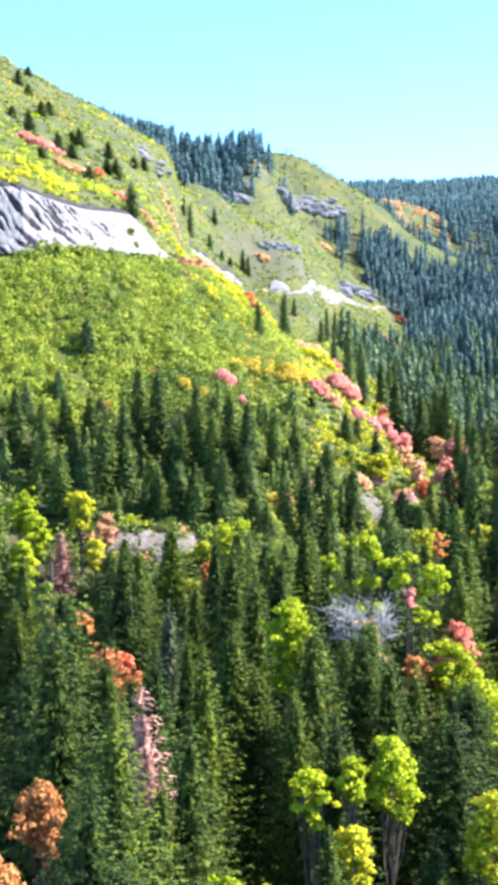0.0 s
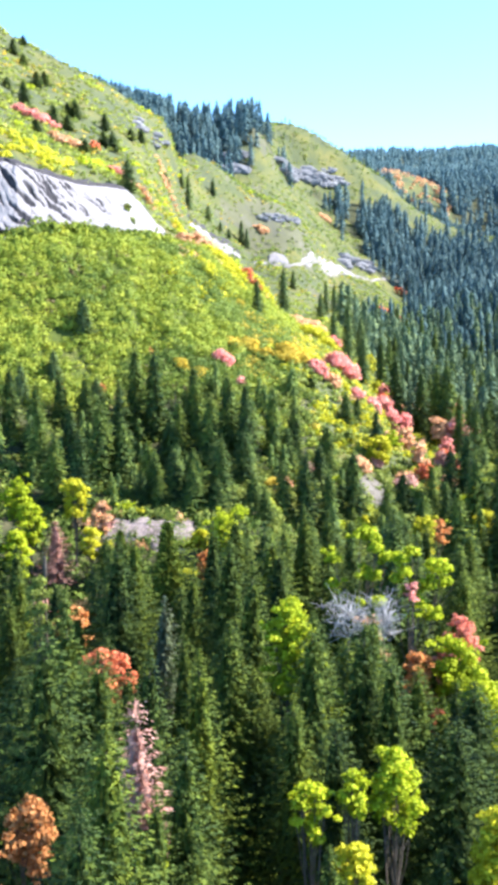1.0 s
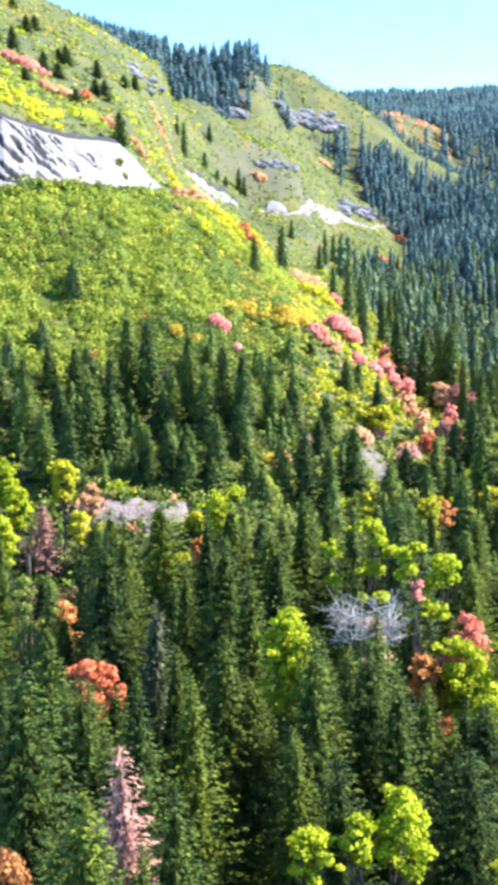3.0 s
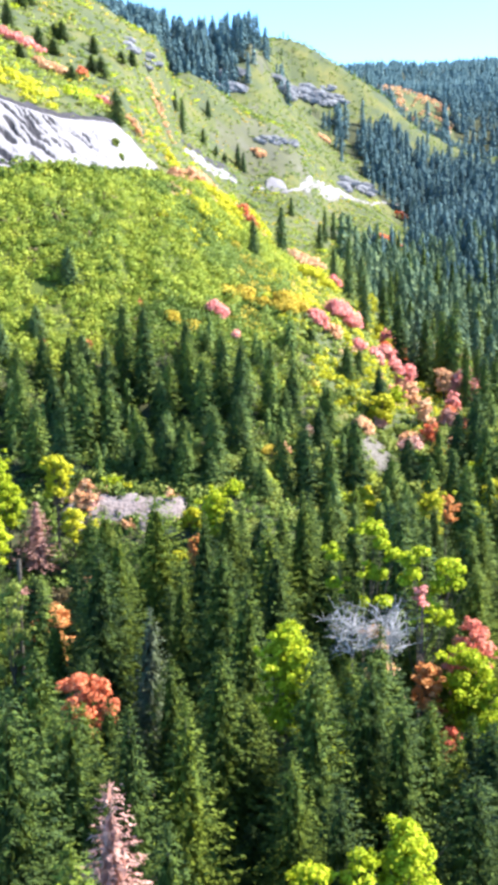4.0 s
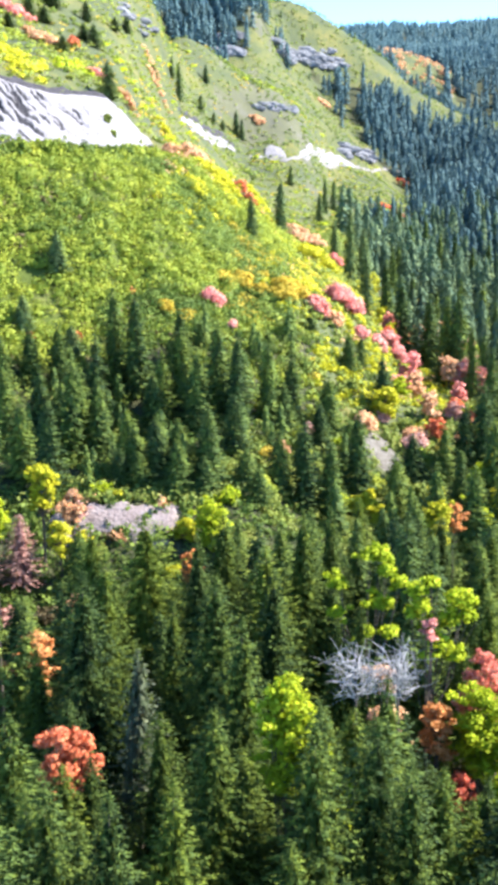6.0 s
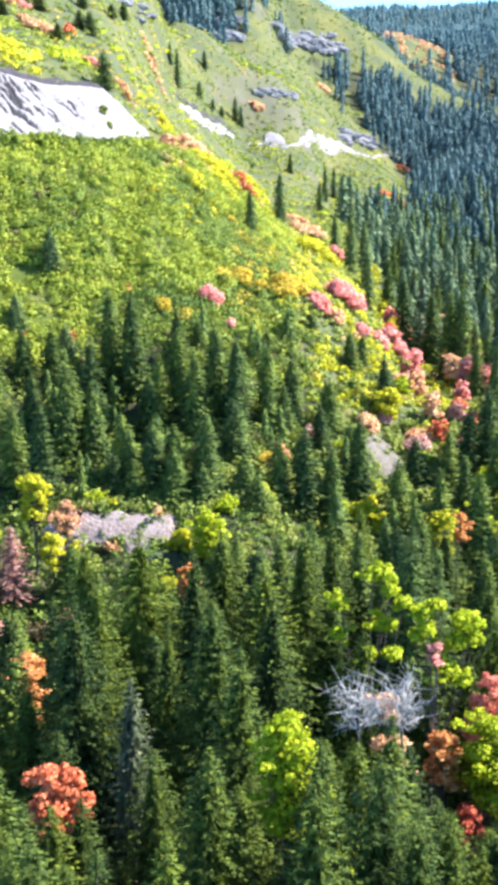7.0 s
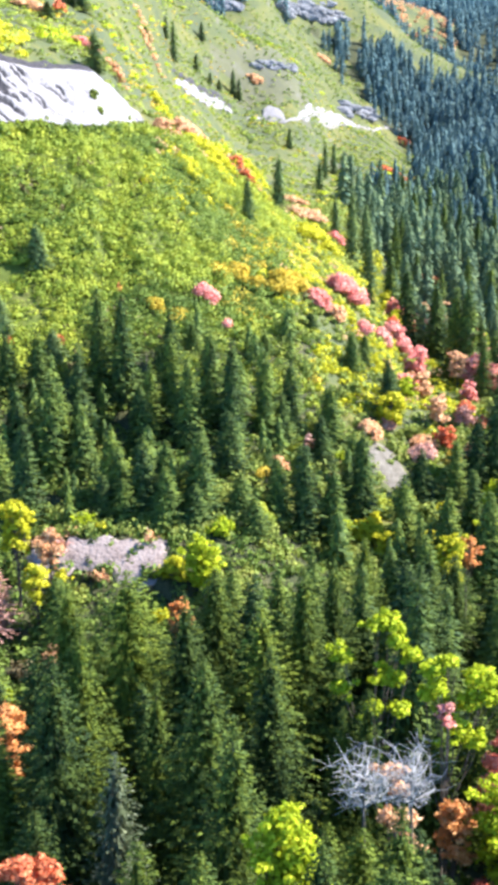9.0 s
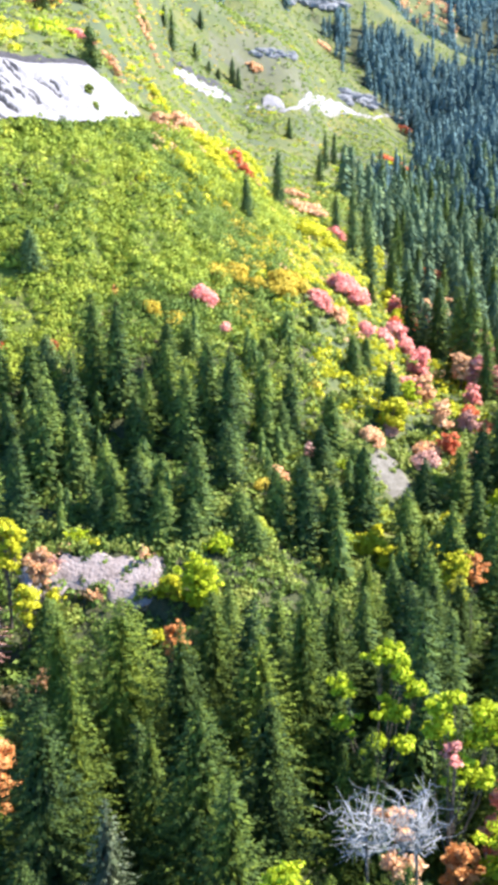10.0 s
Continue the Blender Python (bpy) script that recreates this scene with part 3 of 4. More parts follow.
fir("near", -7.7, 69.4, 33.9, None, 0.9, "young green fir tree before the dying fir")
fir(("rust", 0), -24.2, 146.1, 36.5, None, 1.3, "dying fir tree with purple-brown needles")

for x, y, top in [(16.5, 95.0, 32.5), (15.2, 94.5, 31.5), (17.8, 95.5, 31.5), (13.0, 93.0, 34.5), (-10.6, 82.0, 38.9), (-11.6, 83.5, 38.2)]:
    fir("near", x, y, top, None, 0.9, "green fir tree standing before red maples")

# ---- the firs below the brush slope ----
for x, y, top in [(-19.0, 194.0, 57.4), (-15.6, 191.5, 57.0), (-9.5, 197.0, 53.6), (-26.0, 187.0, 52.8), (-30.0, 187.0, 52.2), (-6.6, 201.0, 51.6), (-1.3, 192.0, 45.4), (3.7, 207.0, 49.2), (7.8, 219.0, 50.9), (10.8, 218.0, 50.6), (5.5, 188.5, 44.2), (23.6, 216.6, 41.8)]:
    fir("mid", x, y, top, None, 1.35, "slender dark green fir tree below the brush slope")
for x, y, top in [(12.4, 193.0, 44.5), (-1.2, 175.0, 44.8), (-14.3, 167.0, 44.2), (-11.4, 173.0, 42.2), (19.3, 219.0, 44.8), (37.5, 241.6, 52.0), (38.2, 266.0, 50.5), (32.8, 270.0, 53.5), (31.0, 282.0, 56.5), (43.3, 247.7, 45.5), (54.0, 286.7, 45.0), (36.2, 462.0, 68.0)]:
    fir("mid", x, y, top, None, 1.35, "tall dark green fir tree at the foot of the hollow")
fir(("bare", 0), -12.0, 187.0, 51.0, None, 1.0, "dead brown fir tree among living firs")
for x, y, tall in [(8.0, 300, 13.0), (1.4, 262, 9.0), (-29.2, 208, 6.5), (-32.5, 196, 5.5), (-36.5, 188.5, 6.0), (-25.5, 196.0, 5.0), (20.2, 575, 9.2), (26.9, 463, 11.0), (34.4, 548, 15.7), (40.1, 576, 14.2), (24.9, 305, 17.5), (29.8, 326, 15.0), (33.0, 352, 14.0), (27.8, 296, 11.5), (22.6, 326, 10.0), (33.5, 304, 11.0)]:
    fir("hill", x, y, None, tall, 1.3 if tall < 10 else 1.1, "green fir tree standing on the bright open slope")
for x, y, tall in [(38.5, 330, 16.0), (41.5, 338, 12.5), (50.8, 481, 20.0), (57.7, 498, 17.0), (61.0, 499, 22.0), (58.6, 445, 21.0), (70.1, 488, 22.0), (37.5, 282, 10.5), (52.1, 344, 13.0), (55.4, 328, 19.0), (59.2, 317, 19.0), (49.7, 255, 16.0), (79.8, 443, 21.0), (47.8, 363, 14.0), (72.9, 470, 19.0), (80.0, 480, 20.0), (92.2, 474, 21.0), (44.0, 380, 15.0), (48.0, 400, 16.0)]:
    fir("mid", x, y, None, tall, 1.15, "tall dark green fir tree in the hollow among pink maples")
for x, y, tall in [(39.5, 240, 19.0), (39.5, 226, 11.0), (19.9, 223, 3.4), (21.7, 206, 9.5), (17.1, 215, 6.2), (24.6, 262, 5.5), (45.0, 262, 13.0), (44.0, 300, 14.0)]:
    fir("mid", x, y, None, tall, 1.25, "dark green fir tree among yellow and pink brush")

# ---- broadleaved trees of the valley ----
broadleaf("box_elder", 11.4, 124.5, 39.5, 4, M_LIME, "lime-green box elder with open clumps of leaves", clumps=[(0.0, -0.5, 21.3, 0.86), (1.0, -0.5, 21.2, 1.07), (1.6, -1.0, 19.9, 0.92), (-2.9, -1.5, 19.0, 1.02), (-3.0, -1.5, 16.2, 0.81), (0.9, -2.0, 17.3, 1.23), (2.6, -2.0, 19.2, 0.92), (-0.2, -0.5, 14.0, 0.86), (1.8, -1.5, 14.4, 0.97)], per=210)
broadleaf("box_elder", 16.4, 118.5, 39.0, 4, M_LIME, "yellow-green box elder with dark limbs", clumps=[(-1.5, 0, 20.4, 0.97), (-0.2, 0, 20.9, 0.75), (-1.1, -0.5, 19.0, 0.86), (2.4, 0.5, 19.3, 1.34), (1.4, 0, 17.6, 1.02), (0.4, -0.5, 15.8, 1.02), (1.8, -0.5, 14.6, 0.97), (-0.6, 0.5, 17.0, 0.81), (-1.9, 0, 18.2, 0.75), (2.9, 0, 17.9, 0.86)], per=210)
broadleaf("maple", 15.9, 117.2, 35.6, 0.85, M_PINK, "small pink maple under the box elders", n=6, low=0.9)
for x, y, top, R, leaf, label in [
    (3.2, 98.5, 38.4, 1.8, M_LIME, "tall narrow yellow-green aspen"), (3.8, 98.0, 36.0, 2.2, M_LIME, "lime-green aspen in the valley wood"), (6.4, 99.0, 31.4, 2.6, M_LIME, "spreading lime-green tree in the valley wood"),
    (19.9, 113.0, 31.0, 2.6, M_LIME, "lime-green tree in front of the crimson maple"), (20.9, 119.5, 31.4, 2.4, M_CRIMSON, "crimson-pink maple at the edge of the firs"), (16.2, 113.5, 29.8, 1.6, M_ORANGE, "orange maple in the valley wood"), (17.8, 110.5, 25.2, 1.4, M_RED, "dark red maple in the valley wood"),
    (-13.0, 100.5, 34.0, 1.9, M_EMBER, "orange-red maple among firs"), (-11.3, 101.2, 33.3, 1.5, M_EMBER, "small orange-red maple among firs"), (-19.2, 126.0, 31.2, 2.2, M_ORANGE, "pale orange maple among firs"), (-13.2, 71.0, 33.0, 1.7, M_BRONZE, "rusty orange maple in the near wood"), (-15.4, 66.0, 31.0, 2.4, M_BRONZE, "broad orange maple in the near wood"),
    (9.6, 78.0, 33.4, 2.0, M_LIME, "round lime-green tree in the near wood"), (3.9, 76.0, 32.4, 1.6, M_LIME, "lime-green aspen in the near wood"), (6.6, 76.5, 32.8, 1.2, M_LIME, "narrow lime-yellow aspen in the near wood"), (6.4, 72.5, 29.5, 1.5, M_YELLOW, "small yellow aspen in the near wood"), (15.6, 73.5, 31.4, 2.0, M_YELLOW, "yellow-green aspen in the near wood"),
    (-5.9, 69.5, 31.4, 1.2, M_LIME, "small lime-green tree between firs"), (-1.3, 62.0, 31.0, 1.5, M_LIME, "small lime-green tree between firs"), (1.2, 62.5, 30.6, 1.4, M_LIME, "small yellow-green tree between firs"), (19.5, 97.0, 32.2, 3.4, M_LIME, "wide lime-green tree beside the maples"), (22.5, 101.0, 30.5, 2.6, M_LIME, "lime-green tree beside the maples"),
    (-22.2, 149.5, 41.5, 1.7, M_YELLOW, "tall yellow aspen by the lower road"), (-20.0, 147.0, 35.6, 1.4, M_YELLOW, "yellow aspen by the lower road"), (-19.0, 150.0, 38.4, 1.4, M_PEACH, "faded orange maple by the lower road"), (-27.5, 147.0, 39.0, 1.9, M_LIME, "lime-green aspen by the lower road"), (-28.0, 141.0, 36.4, 2.0, M_LIME, "yellow-green aspen by the lower road"), (-30.0, 152.0, 41.0, 2.0, M_LIME, "lime-green aspen by the lower road"),
    (-3.4, 152.0, 36.8, 2.2, M_LIME, "lime-green aspen below the lower road"), (-1.0, 149.0, 34.2, 2.4, M_OAK_SOFT, "pale green aspen below the lower road"), (-6.5, 153.5, 34.4, 1.5, M_YELLOW, "yellow bush on the gravel bank"), (-5.6, 143.0, 33.5, 1.3, M_ORANGE, "small orange maple by the gravel bank"),
    (33.4, 180.6, 34.5, 3.2, M_LIME, "lime-yellow trees at the foot of the slope"), (35.0, 174.0, 33.0, 2.6, M_YELLOW, "golden aspen at the foot of the slope"), (30.0, 170.0, 31.5, 2.2, M_LIME, "lime-green aspen at the foot of the slope"), (22.9, 156.5, 35.4, 1.8, M_YELLOW, "golden aspen top among firs"), (25.0, 158.0, 35.0, 1.3, M_ORANGE, "small orange maple among firs"),
    (15.5, 171.0, 32.5, 2.0, M_YELLOW, "bright yellow bush on the lower slope"), (17.6, 168.5, 31.5, 2.0, M_YELLOW, "bright yellow bush on the lower slope"), (12.5, 172.0, 32.0, 1.6, M_LIME, "yellow-green bush on the lower slope"), (29.0, 120.0, 31.0, 2.8, M_LIME, "lime-green tree in the valley wood"), (37.0, 234.0, 42.0, 1.8, M_PEACH, "faded tan-pink tree among firs"), (43.0, 250.0, 43.0, 2.0, M_PINK, "pink maple tree among firs"), (33.5, 208.0, 38.0, 1.6, M_RUST, "rust-brown tree beside a fir"), (21.5, 203.0, 37.5, 1.4, M_RUST, "rust-brown bush beside a fir")]:
    broadleaf("broadleaf_tree", x, y, top, R, leaf, label, n=(12 if y > 90 and leaf in (M_CRIMSON, M_EMBER, M_ORANGE, M_RED) else 16) if R > 1.6 else 11, low=max(0.12, 1 - (2.8 if y > 90 and leaf in (M_CRIMSON, M_EMBER, M_ORANGE, M_RED) else 2.5) * R / max(top - height(x, y), 1)), per=190, size=0.18)

# ---- maples on the slope ----
def maple_bush(x, y, r, leaf, label, size):
    broadleaf("maple", x, y, height(x, y) + r * 1.15, r, leaf, label, n=9, low=0.3, per=60, size=size * 1.25, group="maples on the slope")


def thicket(x, y, wide, tall, leaf, label, group="maples on the slope"):
    """A low spreading clump of maple or oak that follows the slope: many stems, one soft mound of leaves."""
    g = np.random.default_rng(int(abs(x * 53 + y * 17)) + 3)
    size, z0, n = 0.0011 * y, height(x, y), int(11 + 3 * wide)
    a, r = g.uniform(0, 6.28, n), 0.85 * np.sqrt(g.uniform(0, 1, n))
    px, py = r * wide * np.cos(a) * (1 if y < 280 else 1.35), r * wide * 0.9 * np.sin(a)
    px, tall = (px * 0.8, tall * 1.3) if y < 330 else (px, tall)
    pz = land(x + px, y + py) - z0 + tall * (0.35 + 0.75 * (1 - r * r) * g.uniform(0.6, 1.1, n))
    crown, stems = [], []
    for cx_, cy_, cz in zip(px, py, pz):
        cr = min(0.42 * wide, 0.6 * tall + 0.3) * g.uniform(0.7, 1.25)
        crown.append(leaves(g, (cx_, cy_, cz), cr, int(min((6.5 if y < 280 else 3.0) * (cr / size) ** 2, 420)) + 10, size, 0.8 if y < 280 else 0.5, 0.45, 0.5, 0.7))
        stems.append(tube([(cx_ * 0.5, cy_ * 0.5, float(land(np.array([x + cx_ * 0.5]), np.array([y + cy_ * 0.5]))[0]) - z0 - 0.3), (cx_, cy_, cz)], [0.07, 0.02], 4))
    ob = new("maple_thicket", None)
    ob.matrix_basis = pose(x, y, z0)
    tagged(ob, label, "shrub", group)
    tagged(part("stem", mesh_of("stem", *joined(stems), [M_BARK]), ob), kind="stuff")
    part("crown", leafy("crown", crown, leaf), ob)
    TAKEN.append((x, y))


for x, y, wide, tall in [(18.6, 241, 3.8, 2.9), (12.9, 227, 2.3, 2.0), (20.9, 229, 2.0, 2.0), (28.4, 247, 2.8, 2.8), (27.5, 223, 2.6, 1.7), (45.5, 315, 1.9, 3.6), (50.2, 297, 2.0, 4.0), (22.0, 314, 2.2, 2.2), (46.8, 250, 1.6, 2.8), (-5.2, 214.5, 2.3, 1.9), (-1.8, 209, 1.0, 1.7), (-58.9, 331, 4.8, 2.0), (-32.3, 293.5, 2.7, 1.4), (24.5, 236, 1.8, 1.6), (31.0, 236, 1.7, 1.8)]:
    thicket(x, y, wide, tall, M_PINK, "soft pink maple thicket on the sunny slope")
for x, y, wide, tall in [(15.5, 227, 2.0, 1.6), (15.6, 335, 3.9, 2.6), (14.5, 380, 3.0, 2.6), (-50.9, 313, 1.9, 1.5), (-47.0, 312, 3.4, 1.5), (-26.0, 290.5, 2.5, 2.0), (-33.0, 446, 3.0, 1.4), (-28.8, 426, 3.4, 1.4), (4.9, 642, 3.6, 2.0), (56.2, 902, 4.5, 2.6), (-12.0, 287, 3.2, 2.3), (-9.0, 290, 3.0, 2.4), (-15.0, 284, 2.6, 1.9), (26.5, 200, 2.2, 1.2), (18.6, 199, 1.8, 1.2)]:
    thicket(x, y, wide, tall, M_PEACH, "peach-coloured maple thicket on the open slope")
for x, y, wide, tall in [(34.8, 213, 1.6, 1.9), (36.5, 209, 1.9, 1.0), (57.0, 390, 3.0, 1.8), (71.9, 621, 6.4, 2.4), (103.5, 820, 3.6, 5.2), (-25.0, 198.5, 1.0, 1.1), (-31.3, 195, 0.8, 0.8), (-18.0, 211, 0.8, 0.8), (-41.8, 324.5, 1.7, 2.1), (-0.6, 303, 1.9, 2.9), (1.2, 299, 1.5, 2.4), (-3.0, 300, 1.6, 1.8), (38.5, 250, 1.4, 1.6)]:
    thicket(x, y, wide, tall, M_EMBER, "orange-red maple thicket among firs and grass")
for x, y, wide, tall in [(-6.5, 289, 3.4, 2.3), (-3.6, 291, 3.0, 2.4), (-8.5, 283, 3.0, 1.8), (-4.5, 281, 2.8, 1.6), (-9.5, 261, 3.4, 1.0), (16.0, 284, 4.0, 2.2), (19.4, 248, 2.2, 1.4), (60.0, 350, 2.8, 2.2), (-20.0, 333, 2.8, 2.4), (15.0, 300, 3.0, 1.8)]:
    thicket(x, y, wide, tall, M_YELLOW, "golden yellow maple thicket on the slope")
for x, y, wide, tall in [(6.6, 225, 3.2, 2.0), (9.0, 229, 2.6, 1.5), (-0.5, 226, 2.6, 1.2), (-3.5, 224, 2.0, 1.0), (-12.2, 208, 1.5, 1.1), (-9.0, 208, 1.6, 1.0), (3.0, 224, 2.0, 1.2)]:
    thicket(x, y, wide, tall, M_OCHRE, "ochre yellow oak thicket low on the slope")
for x, y, wide, tall, leaf, label in [
    (1.2, 167.5, 1.5, 1.6, M_OAK_SOFT, "pale green thicket at the foot of the slope"), (3.5, 173.8, 1.6, 2.0, M_OCHRE, "straw-coloured thicket at the foot of the slope"), (5.8, 173.8, 1.7, 1.5, M_OAK_SOFT, "pale green thicket at the foot of the slope"), (8.1, 183.5, 1.5, 1.7, M_OAK, "yellow-green thicket at the foot of the slope"),
    (2.6, 164.5, 1.8, 1.3, M_OAK, "yellow-green thicket at the foot of the slope"), (13.6, 188.0, 1.1, 1.6, M_LIME, "bright green thicket at the foot of the slope"), (15.9, 194.2, 1.7, 1.5, M_OAK_SOFT, "pale green thicket beside the scree"), (17.8, 178.0, 1.9, 1.5, M_OAK, "yellow-green thicket below the scree"),
    (21.3, 180.8, 2.0, 1.5, M_OAK_SOFT, "pale green thicket below the scree"), (25.2, 189.0, 2.0, 1.6, M_OAK, "yellow-green thicket beside the scree"), (9.9, 179.0, 1.5, 1.4, M_OAK_SOFT, "pale green thicket at the foot of the slope"), (13.0, 178.0, 1.6, 1.4, M_OAK_DARK, "dull green thicket at the foot of the slope"),
    (5.3, 182.0, 1.2, 1.4, M_PEACH, "faded tan thicket at the foot of the slope"), (9.6, 189.2, 1.1, 1.7, M_RUST, "rust-coloured thicket at the foot of the slope"), (18.4, 197.8, 2.0, 1.5, M_PEACH, "faded tan thicket above the scree"), (25.6, 195.2, 2.4, 1.7, M_RUST, "faded rust thicket above the scree"),
    (29.2, 193.2, 1.6, 1.5, M_OCHRE, "straw-coloured thicket beside the scree"), (32.6, 195.8, 1.6, 1.7, M_PEACH, "peach thicket among firs"), (26.4, 180.2, 1.4, 1.2, M_YELLOW, "bright yellow thicket below the scree"), (16.6, 174.0, 1.0, 1.6, M_YELLOW, "bright yellow thicket among firs"),
    (23.4, 173.2, 1.2, 1.1, M_YELLOW, "bright yellow thicket among firs"), (37.4, 198.0, 1.8, 1.8, M_LIME, "yellow-green thicket among firs"), (35.4, 185.5, 1.4, 3.2, M_YELLOW, "tall golden thicket among firs")]:
    thicket(x, y, wide, tall, leaf, label, "thickets at the foot of the slope")

for x, y, r, leaf in [(-25, 141, 1.8, M_RUST), (-22.5, 139, 1.6, M_LIME), (-20.5, 141.5, 1.6, M_OAK_BROWN), (-16.5, 151, 1.7, M_OAK_SOFT), (-2, 160, 1.6, M_LIME), (3, 163, 1.7, M_OAK_SOFT), (-27, 137, 1.7, M_LIME), (-18, 143.5, 1.6, M_PEACH), (-11, 150.5, 1.5, M_OAK_SOFT), (-8, 149.5, 1.4, M_YELLOW), (-19.5, 156, 1.7, M_RUST), (-17, 160, 1.5, M_LIME), (-4.5, 147.0, 1.8, M_LIME), (0.5, 154, 1.6, M_OAK_SOFT)]:
    maple_bush(x, y, r, leaf, "small bush in autumn colours by the lower road", 0.2)
for x, y, r in [(8, 176, 1.5), (5, 180, 1.4), (10, 182, 1.6), (2, 178, 1.3), (18, 178, 1.6), (21, 176, 1.5), (24, 180, 1.7), (27, 190, 1.6), (29, 186, 1.8), (14, 205, 1.5), (17, 209, 1.6), (25, 203, 1.6)]:
    maple_bush(x, y, r, M_OAK_SOFT, "pale yellow-green bush at the foot of the slope", 0.22)

edge = np.random.default_rng(93)
for k in range(26):
    u = float(-0.215 + 0.145 * (k + edge.uniform(0, 0.8)) / 26)
    y = float(rim(u)) + 1.0
    maple_bush(u * (y - 17), y, float(edge.uniform(1.8, 3.4)), M_OAK if k % 3 else M_OAK_DARK, "rounded green oak bush at the edge of the road", 0.24)

verge = np.random.default_rng(94)
for k in range(22):
    x, y = float(verge.uniform(-24, -6)), float(verge.choice([151.6, 153.2, 157.5, 158.8]) + verge.uniform(-0.6, 0.6))
    maple_bush(x, y, float(verge.uniform(0.7, 1.25)), [M_OAK_SOFT, M_PEACH, M_YELLOW, M_OAK_DARK, M_OAK_BROWN][k % 5], ["pale green bush on the gravel bank", "faded pink bush on the gravel bank", "yellow bush on the gravel bank", "dark green bush on the gravel bank", "withered brown bush on the gravel bank"][k % 5], 0.17)

# ---- the bleached dead tree ----
def dead_tree(x, y, top, R, seed, label):
    g = np.random.default_rng(seed)
    z = height(x, y)
    H = top - z
    wood = [tube([(0, 0, -1), (0.2, 0, H * 0.5), (0, 0.1, H * 0.86)], [0.24, 0.17, 0.07], 7)]
    ob = new("dead_tree", None)
    ob.matrix_basis = pose(x, y, z)
    tagged(ob, label, "dead tree")
    part("trunk", mesh_of("trunk", *joined(wood), [M_BARK]), ob)
    for k in range(24):
        a, t = g.uniform(0, 6.28), g.uniform(0.74, 0.87)
        p0 = np.array((0.1, 0.05, H * t))
        p1 = p0 + np.array((math.cos(a) * R * g.uniform(0.35, 0.6), math.sin(a) * R * g.uniform(0.35, 0.6), H * g.uniform(0.0, 0.06)))
        p2 = p1 + (p1 - p0) * (0.7, 0.7, 0.9) * g.uniform(0.6, 1.1) + g.normal(size=3) * 0.3
        p1 = p1 + g.normal(size=3) * 0.25
        bough = tube([p0, (p0 + p1) / 2 + g.normal(size=3) * 0.15, p1, (p1 + p2) / 2 + g.normal(size=3) * 0.2, p2], [0.065, 0.05, 0.036, 0.024, 0.012], 5)
        limb = part("limb", mesh_of("limb", *bough, [M_SILVER]), ob)
        twigs = []
        for _ in range(11):
            q = p0 + (p2 - p0) * g.uniform(0.3, 1.0)
            e = q + g.normal(size=3) * (0.75, 0.75, 0.6) + (0, 0, 0.25)
            twigs.append(tube([q, (q + e) / 2 + g.normal(size=3) * 0.08, e], [0.022, 0.016, 0.008], 4))
        part("spray", mesh_of("spray", *joined(twigs), [M_SILVER]), limb)
    TAKEN.append((x, y))


dead_tree(8.8, 107.8, 37.6, 2.4, 3, "bleached silver dead tree with bare twisted limbs")
dead_tree(12.2, 109.0, 37.2, 2.1, 4, "bleached grey dead tree with bare twisted limbs")
fir("near", 10.2, 99.0, 38.3, None, 1.0, "dark green fir tree before the dead trees")
fir("near", 8.2, 103.0, 33.8, None, 1.1, "young green fir tree before the dead trees")
fir("near", 12.4, 104.5, 32.8, None, 1.1, "young green fir tree before the dead trees")
fir(("bare", 0), -21.0, 190.0, 50.5, None, 1.1, "thin grey-brown dead fir among living firs")
broadleaf("broadleaf_tree", 11.6, 111.5, 34.2, 1.7, M_PEACH, "withered tan tree beside the dead trees", n=5, low=0.6)

# ---- firs that fill the wood ----
def fill(kind, count, x_of, y0, y1, gap, tall, wide=1.0):
    made = 0
    for _ in range(count * 14):
        if made >= count:
            break
        y = float(rng.uniform(y0, y1))
        x = float(rng.uniform(-1, 1)) * (x_of * (y - 5) + 6)
        if forest(np.array(x), np.array(y)) and clear_of(x, y, gap) and not (133 < y < 163 and -23 < x < -2.5):
            fir(kind, x, y, None, float(rng.uniform(*tall)), wide)
            made += 1


fill("near", 44, 0.25, 46, 122, 3.2, (10, 16), 1.05)
fill("mid", 44, 0.26, 118, 154, 2.8, (9, 15), 1.25)
fill("mid", 42, 0.24, 161, 236, 2.6, (9, 13.5), 1.3)


bank = np.random.default_rng(92)
for _ in range(16):
    x, y = float(bank.uniform(-23, -3)), float(bank.uniform(133, 148.5))
    if clear_of(x, y, 1.8):
        fir("mid", x, y, None, float(bank.uniform(4.0, 6.0) + (148.5 - y) * 0.25), 1.4, "young fir tree below the gravel bank")


for _ in range(16):
    x, y = float(bank.uniform(-21, 2)), float(bank.uniform(160.5, 168))
    if clear_of(x, y, 2.0):
        fir("mid", x, y, None, float(bank.uniform(4.5, 9)), 1.35, "green fir tree above the gravel bank")
for x, y, tall in [(4.5, 168.0, 8.5), (7.5, 177.0, 7.0), (11.0, 168.5, 10.0), (14.5, 182.5, 8.0), (19.5, 170.5, 9.5), (10.8, 187.0, 7.0), (23.5, 183.5, 7.5), (28.0, 184.0, 9.0), (31.5, 188.0, 10.0), (29.0, 176.0, 9.0)]:
    fir("mid", x, y, None, tall, 1.3, "green fir tree among bushes at the foot of the slope")

